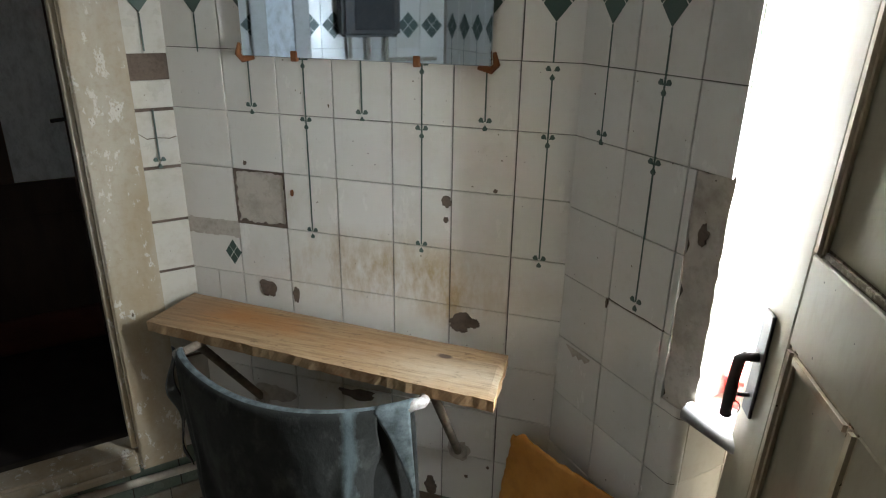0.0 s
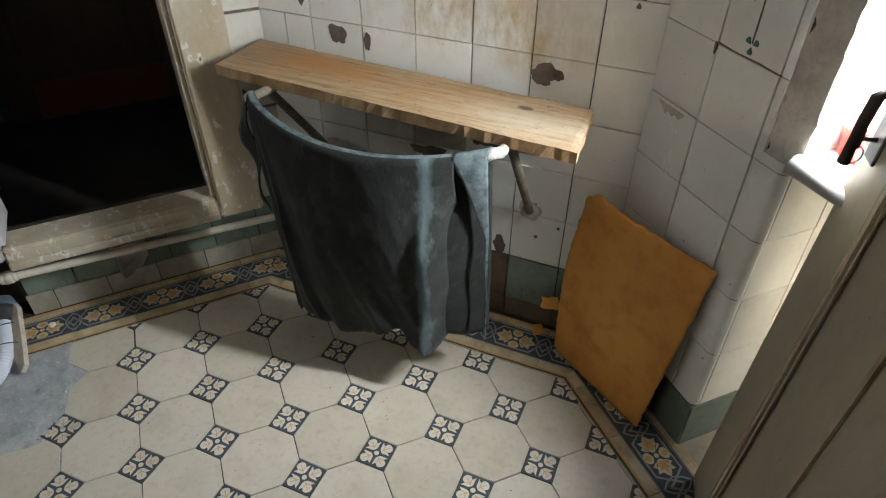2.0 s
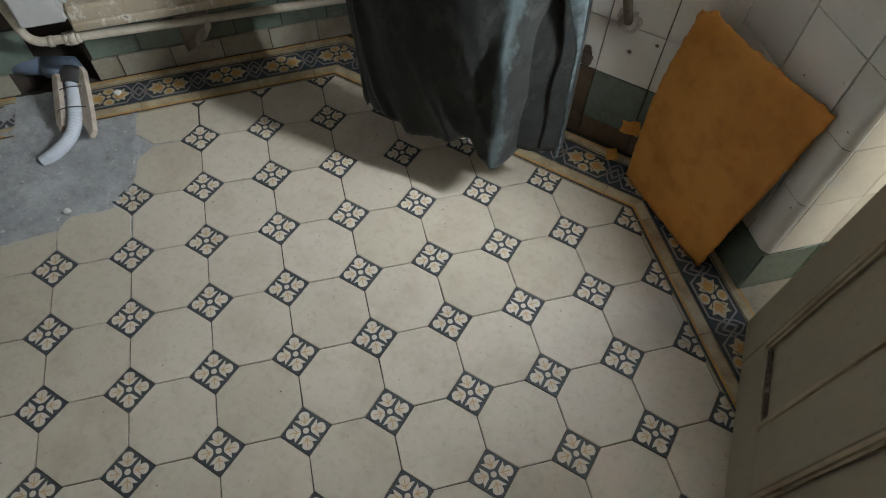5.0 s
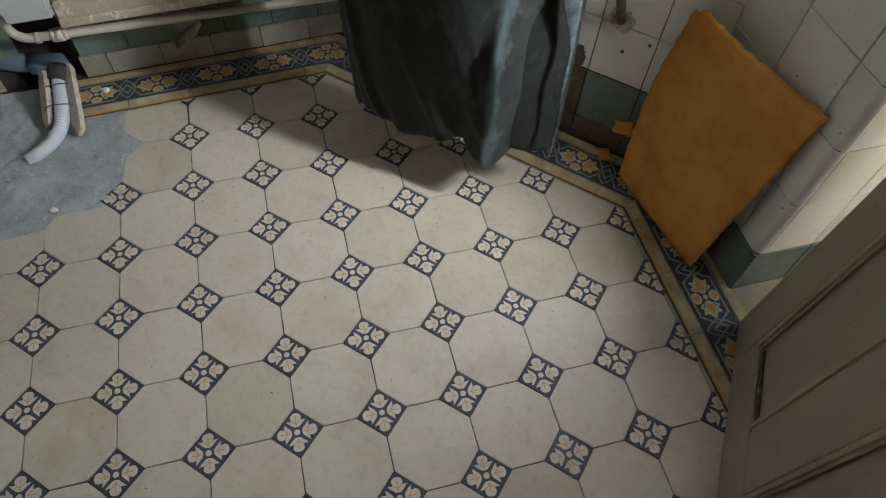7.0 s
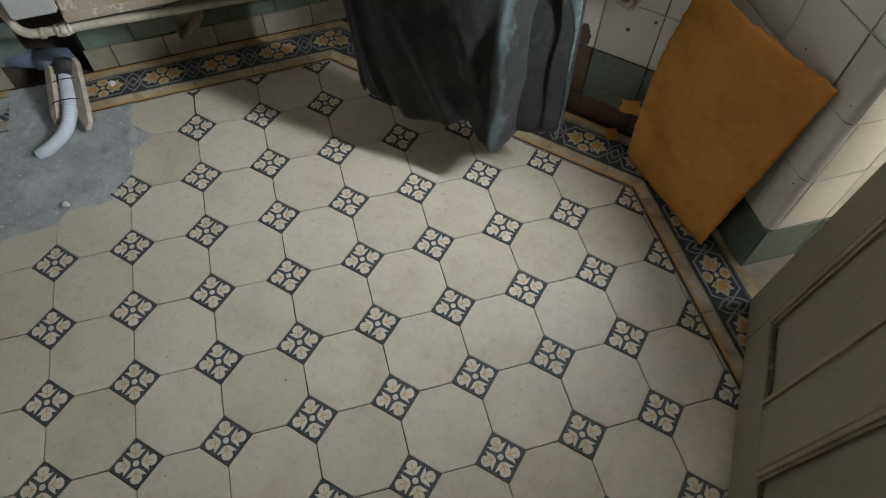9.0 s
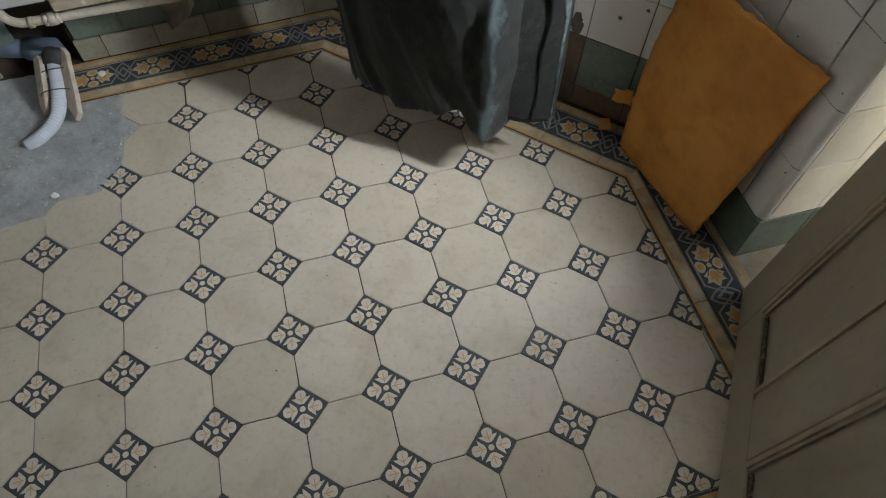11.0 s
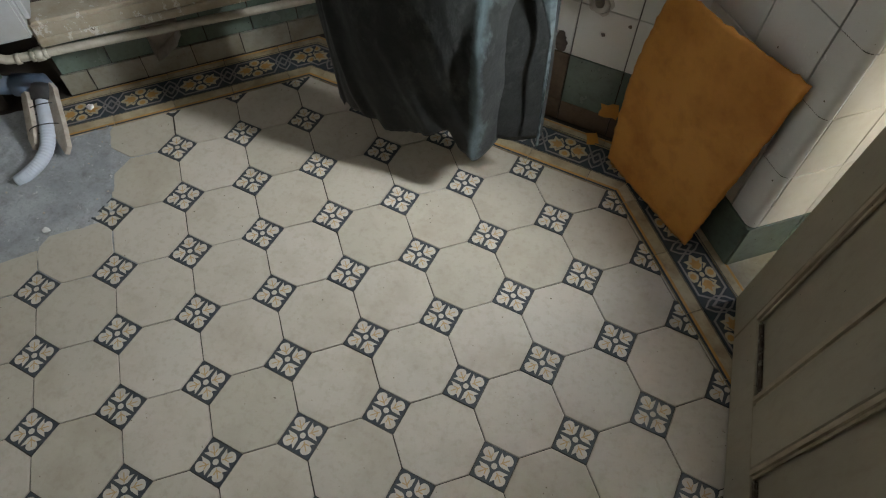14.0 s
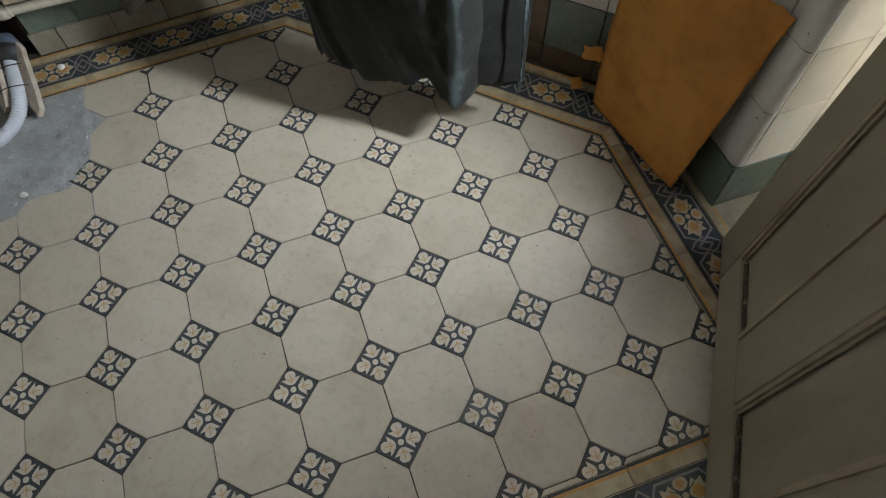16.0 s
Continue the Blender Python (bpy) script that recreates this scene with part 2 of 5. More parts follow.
def sawn_edge():
    """Rough sawn edge, with slanting tooth marks."""
    n = Nodes("sawn_pine_edge")
    wave = n.add("ShaderNodeTexWave", Scale=38.0, Distortion=5.0, Detail=4.0)
    mp = n.add("ShaderNodeMapping")
    n.link(n.coords(), mp.inputs["Vector"])
    mp.inputs["Rotation"].default_value = (0.0, radians(-32), 0.0)
    n.link(mp.outputs[0], wave.inputs["Vector"])
    big, fine = n.noise(9, 5, 0.65), n.noise(110, 4, 0.65)
    col = n.mix(n.ramp(big, 0.38, 0.66), (0.43, 0.30, 0.165), (0.30, 0.16, 0.065))
    col = n.mix(n.mul(n.ramp(wave.outputs["Fac"], 0.62, 0.9), 0.12), col, (0.15, 0.085, 0.04))
    col = n.mix(n.mul(n.ramp(fine, 0.55, 0.75), 0.5), col, (0.12, 0.07, 0.035))
    return n.finish(col, 0.82, n.mix(0.6, wave.outputs["Fac"], fine), 0.3, 0.0015)


M_SHELF_END = sawn_edge()
M_BOARD = surface("orange_brown_fibreboard", (0.64, 0.285, 0.050), (0.32, 0.09, 0.012), 0.66, 4.5, 22, 0.75, 0, 0.2, None, 0, (0.48, 0.8))
M_IRON = surface("black_iron", (0.035, 0.034, 0.033), (0.09, 0.06, 0.04), 0.42, 20, 90, 0.5, 0, 0.25)
M_BRACKET = surface("rusty_painted_iron", (0.19, 0.155, 0.115), (0.075, 0.048, 0.03), 0.65, 25, 120, 0.85, 0, 0.5)
M_TIP = surface("flaking_white_paint", (0.46, 0.44, 0.41), (0.13, 0.10, 0.075), 0.6, 55, 160, 0.9, 0, 0.6)
M_PIPE = surface("painted_water_pipe", (0.50, 0.46, 0.38), (0.25, 0.19, 0.12), 0.4, 12, 70, 0.6, 0, 0.25)
M_PVC = surface("blue_grey_plastic", (0.10, 0.135, 0.19), (0.14, 0.14, 0.14), 0.4, 14, 70, 0.5, 0, 0.1)
M_RUBBER = surface("black_rubber", (0.02, 0.02, 0.021), (0.06, 0.055, 0.05), 0.55, 25, 90, 0.5, 0, 0.2)
M_HOSE = surface("white_corrugated_plastic", (0.50, 0.54, 0.60), (0.40, 0.39, 0.38), 0.4, 18, 80, 0.4, 0, 0.1)
M_STICK = surface("weathered_wood_batten", (0.44, 0.385, 0.32), (0.24, 0.19, 0.14), 0.8, 12, 90, 0.7, 0, 0.5, (3, 3, 0.5))
M_DARKWOOD = surface("dark_brown_door", (0.060, 0.034, 0.024), (0.03, 0.019, 0.014), 0.5, 6, 60, 0.5, 0, 0.2, (3, 3, 0.5))
M_REDWOOD = surface("red_brown_rail", (0.12, 0.030, 0.020), (0.022, 0.009, 0.007), 0.5, 6, 60, 0.5, 0, 0.2)
# Near-black pantry colours carry the gloom of the unlit room.
M_PANTRY = surface("darkened_blue_grey_paint", (0.055, 0.068, 0.078), (0.016, 0.018, 0.02), 0.8, 5, 60, 0.5, 0, 0.2)
M_PANTRYFLOOR = surface("darkened_board_floor", (0.016, 0.011, 0.009), (0.009, 0.007, 0.006), 0.7, 8, 60, 0.5, 0, 0.2)
M_RED = surface("red_plastic", (0.62, 0.02, 0.015), (0.45, 0.02, 0.015), 0.3, 14, 70, 0.3, 0, 0.05)
M_RUST = surface("rusty_clip", (0.24, 0.09, 0.03), (0.10, 0.035, 0.015), 0.85, 40, 160, 0.7, 0, 0.6)
M_SILL = surface("white_sill_paint", (0.66, 0.65, 0.62), (0.42, 0.40, 0.37), 0.5, 9, 60, 0.5, 0, 0.2)
M_STEEL = surface("dull_grey_edge_bar", (0.34, 0.33, 0.32), (0.18, 0.165, 0.15), 0.45, 18, 90, 0.6, 0, 0.2)


def cloth_material():
    n = Nodes("faded_blue_green_cloth")
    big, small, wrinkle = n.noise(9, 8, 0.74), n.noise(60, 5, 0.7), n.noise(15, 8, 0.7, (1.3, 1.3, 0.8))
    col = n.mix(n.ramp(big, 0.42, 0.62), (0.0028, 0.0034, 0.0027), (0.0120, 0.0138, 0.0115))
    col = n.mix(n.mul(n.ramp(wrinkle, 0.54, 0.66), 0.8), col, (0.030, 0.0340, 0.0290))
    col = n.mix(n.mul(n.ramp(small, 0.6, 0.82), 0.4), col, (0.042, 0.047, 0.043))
    # pale streak painted along the long fold's ridge, for window light on it
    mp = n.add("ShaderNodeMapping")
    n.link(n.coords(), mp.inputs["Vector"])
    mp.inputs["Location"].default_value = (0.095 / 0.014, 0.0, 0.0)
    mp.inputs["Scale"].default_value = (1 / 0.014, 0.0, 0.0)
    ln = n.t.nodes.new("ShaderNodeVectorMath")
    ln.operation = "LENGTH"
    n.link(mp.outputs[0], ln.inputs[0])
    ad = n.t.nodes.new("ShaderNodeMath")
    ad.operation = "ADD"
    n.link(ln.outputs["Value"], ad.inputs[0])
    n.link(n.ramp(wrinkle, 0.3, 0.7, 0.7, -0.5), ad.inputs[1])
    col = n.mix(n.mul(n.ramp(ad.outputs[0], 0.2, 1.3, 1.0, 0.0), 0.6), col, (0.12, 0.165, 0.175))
    n.b.inputs["Sheen Weight"].default_value = 0.04
    return n.finish(col, 0.92, n.mix(0.3, wrinkle, small), 0.6, 0.006)


M_CLOTH = cloth_material()


# Lighter cloth copy: window light and dust on rim and turned corner, as colour.
def lit_cloth_material():
    n = Nodes("lit_blue_cloth_edge")
    col = n.mix(n.ramp(n.noise(40, 4), 0.35, 0.7), (0.038, 0.050, 0.052), (0.115, 0.145, 0.150))
    return n.finish(col, 0.92, n.noise(300, 2), 0.3)


M_CLOTH_LIT = lit_cloth_material()


def glass_material(name, colour, rough):
    n = Nodes(name)
    n.b.inputs["Transmission Weight"].default_value = 1.0
    return n.finish(colour, rough, n.noise(60, 3), 0.25 if rough > 0.1 else 0.02)


# Opaque and whitened: the colour stands in for light through the pane.
M_FROST = surface("whitened_frosted_glass", (0.78, 0.82, 0.86), (0.42, 0.45, 0.48), 0.3, 30, 140, 0.9, 0, 0.9, (1, 1, 0.5))
M_GLASS = glass_material("window_glass", (0.95, 0.97, 0.97), 0.02)


def mirror_material():
    n = Nodes("silvered_mirror")
    n.b.inputs["Metallic"].default_value = 1.0
    return n.finish((0.66, 0.78, 0.88), n.ramp(n.noise(30, 3), 0.5, 0.9, 0.02, 0.06))


M_MIRROR = mirror_material()

# ---------- mesh helpers ----------


def link_mesh(name, bm, mats, parent=None, m=None, smooth=False):
    me = bpy.data.meshes.new(name)
    bm.normal_update()
    bm.to_mesh(me)
    bm.free()
    return link_data(name, me, mats, parent, m, smooth)


def link_data(name, me, mats=None, parent=None, m=None, smooth=False):
    if mats:
        for x in mats if isinstance(mats, (list, tuple)) else [mats]:
            me.materials.append(x)
    if smooth:
        for f in me.polygons:
            f.use_smooth = True
    ob = new(name, me)
    if parent:
        ob.parent = parent
    if m is not None:
        ob.matrix_local = m
    return ob


def part(name, bm, material, parent, label="", m=None, smooth=False):
    ob = link_mesh(name, bm, material, parent, m, smooth)
    return tagged(ob, label) if label else ob


def thing(name, m, label, category, group="", kind=""):
    ob = new(name)
    ob.empty_display_size = 0.05
    ob.matrix_world = m
    return tagged(ob, label, category, group, kind)


def box(bm, x0, x1, y0, y1, z0, z1, bevel=0.0, mat=0, segments=1):
    """A box in a bmesh, with its own bevel."""
    g = bmesh.ops.create_cube(bm, size=1.0)
    for v in g["verts"]:
        v.co = Vector((x0 + (v.co.x + 0.5) * (x1 - x0), y0 + (v.co.y + 0.5) * (y1 - y0), z0 + (v.co.z + 0.5) * (z1 - z0)))
    faces = set(f for v in g["verts"] for f in v.link_faces)
    for f in faces:
        f.material_index = mat
    if bevel:
        edges = list(set(e for v in g["verts"] for e in v.link_edges))
        bmesh.ops.bevel(bm, geom=edges, offset=bevel, segments=segments, affect="EDGES", clamp_overlap=True)
    return bm


def box_bm(*a, **k):
    return box(bmesh.new(), *a, **k)


def prism(bm, points, z0, z1, inset=0.0, drop=0.0, mat=0):
    """A flat piece from its outline (counter-clockwise), with a small chamfer round its top."""
    n = len(points)
    c = Vector((sum(p[0] for p in points) / n, sum(p[1] for p in points) / n))
    low = [bm.verts.new((p[0], p[1], z0)) for p in points]
    mid = [bm.verts.new((p[0], p[1], z1 - drop)) for p in points] if inset else low
    top = []
    for p in points:
        d = Vector((p[0], p[1])) - c
        k = max(0.0, 1 - inset / max(d.length, 1e-6)) if inset else 1.0
        top.append(bm.verts.new((c.x + d.x * k, c.y + d.y * k, z1)))
    bm.faces.new(top).material_index = mat
    for a, b in ((low, mid), (mid, top)) if inset else ((low, top),):
        for k in range(n):
            bm.faces.new((a[k], a[(k + 1) % n], b[(k + 1) % n], b[k])).material_index = mat
    return bm


def sweep(bm, points, radius, sides=12, cap=True, mat=0):
    """A tube along points; radius may be a number or a list."""
    pts = [Vector(p) for p in points]
    rings, side = [], None
    for k, p in enumerate(pts):
        d = (pts[min(k + 1, len(pts) - 1)] - pts[max(k - 1, 0)]).normalized()
        if side is None:
            side = d.orthogonal().normalized()
        side = (side - d * side.dot(d)).normalized()
        up = d.cross(side)
        r = radius[k] if isinstance(radius, (list, tuple)) else radius
        rings.append([bm.verts.new(p + side * (r * math.cos(a)) + up * (r * math.sin(a))) for a in (2 * math.pi * s / sides for s in range(sides))])
    for a, b in zip(rings, rings[1:]):
        for s in range(sides):
            f = bm.faces.new((a[s], a[(s + 1) % sides], b[(s + 1) % sides], b[s]))
            f.material_index, f.smooth = mat, True
    if cap:
        bm.faces.new(list(reversed(rings[0]))).material_index = mat
        bm.faces.new(rings[-1]).material_index = mat
    return bm


def clip(poly, a, b):
    """The part of a polygon to the left of the line from a to b."""
    out = []
    for p, q in zip(poly, poly[1:] + poly[:1]):
        dp = (b[0] - a[0]) * (p[1] - a[1]) - (b[1] - a[1]) * (p[0] - a[0])
        dq = (b[0] - a[0]) * (q[1] - a[1]) - (b[1] - a[1]) * (q[0] - a[0])
        if dp >= 0:
            out.append(p)
        if dp * dq < 0:
            k = dp / (dp - dq)
            out.append((p[0] + (q[0] - p[0]) * k, p[1] + (q[1] - p[1]) * k))
    return out


def area(poly):
    return 0.5 * sum(p[0] * q[1] - q[0] * p[1] for p, q in zip(poly, poly[1:] + poly[:1]))


def jag(points, amount, step, seed):
    """An outline made uneven, as a broken edge is."""
    rng, out = random.Random(seed), []
    for p, q in zip(points, points[1:] + points[:1]):
        n = max(1, int(math.dist(p, q) / step))
        for k in range(n):
            f = k / n
            out.append((p[0] + (q[0] - p[0]) * f + rng.uniform(-amount, amount), p[1] + (q[1] - p[1]) * f + rng.uniform(-amount, amount)))
    return out

# ---------- large structure ----------
FAR_S = 2.1
far_left = PANTRY_WALL @ Vector((-FAR_S, 0, 0))
near_end = NEAR_WALL @ Vector((2.65, 0, 0))
outline = [Vector((*CORNER_L, 0)), far_left, near_end, near_c, Vector((*CORNER_R, 0))]


def wall(name, m, pieces, material, label, category="wall"):
    """A wall out of solid pieces round its openings."""
    bm = bmesh.new()
    for p in pieces:
        box(bm, *p)
    ob = link_mesh(name, bm, material, None, m)
    return tagged(ob, label, category, kind="structure")


floor_bm = bmesh.new()
ext = [p + (p - Vector((-0.4, -0.2, 0))).normalized() * 0.5 for p in outline]
prism(floor_bm, [(p.x, p.y) for p in ext], -0.2, -0.0045)
floor = tagged(link_mesh("floor", floor_bm, M_GROUT), "cream octagon tile floor with patterned dark corner dots", "floor", kind="structure")

wall_mirror = wall("wall_mirror", MIRROR_WALL, [(-0.2, W_MIRROR + 0.02, 0.008, 0.2, -0.1, CEIL)], M_GROUT, "white glazed tile wall with green line ornament")
WIN0, WIN1, SILL, HEAD, DEEP = FACET + 0.024, 0.94, 0.87, 2.35, 0.34
wall_window = wall("wall_window", WINDOW_WALL, [
    (0.0, FACET - 0.004, 0.008, 0.5, -0.1, CEIL), (FACET - 0.004, WIN0 - 0.006, 0.008, 0.5, SILL - 0.03, CEIL), (WIN1, L_WINDOW + 0.2, 0.008, 0.5, -0.1, CEIL),
    (WIN0 - 0.006, WIN1, 0.008, 0.5, HEAD, CEIL), (FACET, WIN1, DEEP, 0.5, -0.1, 0.2), (FACET, WIN1, DEEP, 0.5, 0.76, SILL - 0.03)], M_GROUT, "white glazed tile wall with a window over a niche")
OP0, OP1, OPB, OPT = -0.815, -0.222, 0.320, 2.25
wall_pantry = wall("wall_pantry", PANTRY_WALL, [
    (OP1, 0.82, 0.008, 0.16, 0.26, CEIL), (-0.84, OP0, 0.008, 0.16, 0.26, CEIL), (-FAR_S - 0.1, -0.84, 0.008, 0.16, 0.26, CEIL),
    (-0.84, 0.82, 0.076, 0.16, -0.1, 0.26), (-FAR_S - 0.1, -1.01, 0.076, 0.16, -0.1, 0.26), (-1.01, -0.84, 0.15, 0.16, -0.1, 0.26),
    (OP0, OP1, 0.058, 0.16, 0.26, OPB - 0.05), (OP0, OP1, 0.008, 0.16, OPT, CEIL)],
    M_GROUT, "tiled wall with a framed opening to a dark pantry")
DR0, DR1 = 0.37, 1.19
wall_near = wall("wall_near", NEAR_WALL, [
    (-0.8, DR0, 0.008, 0.14, -0.1, CEIL), (DR1, 2.75, 0.008, 0.14, -0.1, CEIL), (DR0, DR1, 0.008, 0.14, 2.1, CEIL)],
    M_MORTAR, "tiled wall with the entrance doorway")
d = (near_end - far_left)
END_WALL = wall_frame(near_end.xy, math.degrees(math.atan2(-d.y, -d.x)))
END_LENGTH = d.length
wall_end = wall("wall_end", END_WALL, [(-0.05, d.length + 0.05, 0.0, 0.15, -0.1, CEIL)],
                M_PLASTER, "plain pale plaster end wall")
bm = bmesh.new()
prism(bm, [(p.x, p.y) for p in ext], CEIL, CEIL + 0.12)
tagged(link_mesh("ceiling", bm, M_PLASTER), "plain white plaster ceiling", "ceiling", kind="structure")

# hall behind the entrance, out of view; walls darkened to cut bounced light
HALL = NEAR_WALL @ Matrix.Translation((0, 0.14, 0))
wall("hall_floor", HALL, [(-0.6, 2.4, -0.14, 2.2, -0.12, -0.004)], M_STICK, "worn wooden hall floor", "floor")
wall("hall_wall_back", HALL, [(-0.6, 2.4, 2.2, 2.35, -0.1, CEIL)], M_HALL, "brown painted hall wall")
wall("hall_wall_side", HALL, [(-0.75, -0.6, 0.0, 2.2, -0.1, CEIL), (2.4, 2.55, 0.0, 2.2, -0.1, CEIL)], M_HALL, "brown painted hall wall")
wall("hall_ceiling", HALL, [(-0.6, 2.4, 0.0, 2.2, CEIL, CEIL + 0.1)], M_PLASTER, "white hall ceiling", "ceiling")
# Unseen warm lamp, added to brighten the room from behind the camera.
hall_fill = area_lamp("hall_fill", HALL @ Matrix.Translation((0.62, 2.1, 1.45)) @ Matrix.Rotation(radians(-90), 4, "X"), 0.7, 1.1, 0.11, (1.0, 0.80, 0.58))
window_light = area_lamp("window_light", WINDOW_WALL @ Matrix.Translation(((WIN0 + WIN1) / 2, 0.16, 1.30)) @ Matrix.Rotation(radians(-90), 4, "X"),
                         WIN1 - WIN0 - 0.02, 0.82, 16.0, (0.89, 0.95, 1.0))
sky_light = area_lamp("sky_light", WINDOW_WALL @ Matrix.Translation(((WIN0 + WIN1) / 2, 0.11, 1.36)) @ Matrix.Rotation(radians(-45), 4, "Z") @ Matrix.Rotation(radians(-38), 4, "X"),
                      0.36, 0.30, 3.0, (0.89, 0.95, 1.0))
sky_light.data.spread = radians(125)
# Unseen warm lamp, added to brighten the niche's tiled side.
niche_fill = area_lamp("niche_fill", WINDOW_WALL @ Matrix.Translation(((WIN0 + WIN1) / 2, DEEP + 0.03, 0.48)) @ Matrix.Rotation(radians(-90), 4, "X"),
                        WIN1 - WIN0 - 0.06, 0.5, 0.08, (1.0, 0.88, 0.68))

# Unseen window, added only to give the hall lamp an opening.
def build_added_hall_window():
    win = thing("added_hall_window", HALL, "white hall window, unseen, added round the fill lamp", "window", kind="structure")
    bm = bmesh.new()
    for x0, x1, z0, z1 in ((0.22, 0.265, 0.85, 2.05), (0.975, 1.02, 0.85, 2.05), (0.265, 0.975, 0.85, 0.895), (0.265, 0.975, 2.005, 2.05)):
        box(bm, x0, x1, 2.13, 2.2, z0, z1, 0.004)
    part("window_frame", bm, M_SILL, win)
    pane = part("pane", box_bm(0.265, 0.975, 2.17, 2.174, 0.895, 2.005), M_GLASS, win)
    pane.visible_shadow = False


build_added_hall_window()

# pantry behind the framed opening; its darkness is put into the surface colours
wall("pantry_floor", PANTRY_WALL, [(-1.9, 0.7, 0.16, 1.6, 0.02, 0.12)], M_PANTRYFLOOR, "wooden pantry floor, colour darkened for the unlit room", "floor")
wall("pantry_wall_back", PANTRY_WALL, [(-1.9, 0.7, 1.25, 1.4, 0.12, CEIL)], M_PANTRY, "grey pantry wall, colour darkened for the unlit room")
wall("pantry_wall_side", PANTRY_WALL, [(-2.0, -1.9, 0.16, 1.4, 0.12, CEIL), (0.7, 0.8, 0.16, 1.4, 0.12, CEIL)], M_PANTRY, "grey pantry wall, colour darkened for the unlit room")
wall("pantry_ceiling", PANTRY_WALL, [(-1.9, 0.7, 0.16, 1.6, CEIL - 0.1, CEIL)], M_PANTRY, "pantry ceiling, colour darkened for the unlit room", "ceiling")


# ---------- window, sill and reveal ----------
def build_window():
    win = thing("window_1", WINDOW_WALL, "white painted window with bright panes", "window", kind="structure")
    xm = (WIN0 + WIN1) / 2
    bm = bmesh.new()
    for x0, x1, z0, z1 in ((WIN0, WIN0 + 0.05, SILL, HEAD), (WIN1 - 0.05, WIN1, SILL, HEAD), (WIN0 + 0.05, WIN1 - 0.05, SILL, SILL + 0.06), (WIN0 + 0.05, WIN1 - 0.05, HEAD - 0.05, HEAD)):
        box(bm, x0, x1, DEEP, DEEP + 0.06, z0, z1, 0.004)
    box(bm, WIN0 + 0.05, WIN1 - 0.05, DEEP + 0.005, DEEP + 0.055, 1.85, 1.9, 0.004)
    part("window_frame", bm, M_SILL, win)
    for z0, z1 in ((SILL + 0.06, 1.85), (1.9, HEAD - 0.05)):
        pane = part("pane", box_bm(WIN0 + 0.05, WIN1 - 0.05, DEEP + 0.02, DEEP + 0.024, z0, z1), M_GLASS, win)
        pane.visible_shadow = False
    # No pane is seen here; it is added to go with the niche lamp.
    pane = part("pane", box_bm(WIN0 - 0.006, WIN1, DEEP + 0.1, DEEP + 0.104, 0.2, 0.76), M_GLASS, win, "unseen low pane added at the niche back for its fill lamp")
    pane.visible_shadow = False
    part("window_sill", box_bm(WIN0 - 0.012, WIN1, -0.012, DEEP, SILL - 0.03, SILL, 0.004), M_SILL, win, "white painted stone sill with chips")
    bm = bmesh.new()
    sweep(bm, [(WIN0 - 0.004, -0.012, SILL - 0.016), (WIN1, -0.012, SILL - 0.016)], 0.017, 14)
    part("edge_bar", bm, M_STEEL, win, "dull grey rounded edge bar")
    bm = bmesh.new()
    box(bm, WIN0 - 0.006, WIN0, 0.004, DEEP, SILL, HEAD, 0.002)
    box(bm, WIN1, WIN1 + 0.006, 0.004, DEEP, SILL, HEAD)
    part("reveal", bm, M_PLASTER, win, "white plaster reveal")


build_window()


# ---------- framed opening of the pantry ----------
def build_pantry_frame():
    f = thing("pantry_frame", PANTRY_WALL, "old cream painted wooden frame with chipped paint", "door frame", kind="structure")
    part("stile", box_bm(OP1 - 0.006, -0.098, -0.045, 0.03, 0.255, 2.3, 0.006, segments=2), M_PAINT, f)
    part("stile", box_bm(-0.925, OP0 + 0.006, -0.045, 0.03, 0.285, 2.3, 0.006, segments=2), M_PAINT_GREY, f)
    part("bottom_rail", box_bm(OP0 + 0.006, OP1 - 0.006, -0.040, 0.062, 0.262, 0.322, 0.008, segments=3), M_PAINT, f)
    part("top_rail", box_bm(OP0 + 0.006, OP1 - 0.006, -0.040, 0.12, 2.2, 2.28, 0.006), M_PAINT, f)
    part("rebate", box_bm(OP1 - 0.022, OP1 - 0.006, -0.025, 0.15, 0.327, 2.2, 0.003), M_PAINT, f)
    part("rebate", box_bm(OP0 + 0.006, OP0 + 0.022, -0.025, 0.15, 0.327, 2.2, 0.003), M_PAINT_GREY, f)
    part("ledge", box_bm(OP0 + 0.01, OP1 - 0.01, -0.052, -0.040, 0.255, 0.280, 0.004), M_PAINT, f, "cream bead along the rail")


build_pantry_frame()


def build_pantry_leaf():
    leaf = thing("pantry_door", PANTRY_WALL @ Matrix.Translation((OP0 + 0.015, 0.152, 0.40)) @ Matrix.Rotation(radians(108), 4, "Z"),
                 "dull blue-grey panelled door leaf standing open into the pantry", "door")
    part("leaf", box_bm(0, 0.55, -0.018, 0.018, 0, 1.78, 0.003), M_LEAF, leaf)
    for side in (-1, 1):
        for z0, z1 in ((0.10, 0.75), (0.87, 1.66)):
            bm = bmesh.new()
            y0, y1 = sorted((side * 0.018, side * 0.027))
            for b in ((0.09, 0.46, z0, z0 + 0.02), (0.09, 0.46, z1 - 0.02, z1), (0.09, 0.11, z0 + 0.02, z1 - 0.02), (0.44, 0.46, z0 + 0.02, z1 - 0.02)):
                box(bm, b[0], b[1], y0, y1, b[2], b[3], 0.004)
            part("moulding", bm, M_LEAF, leaf)


build_pantry_leaf()


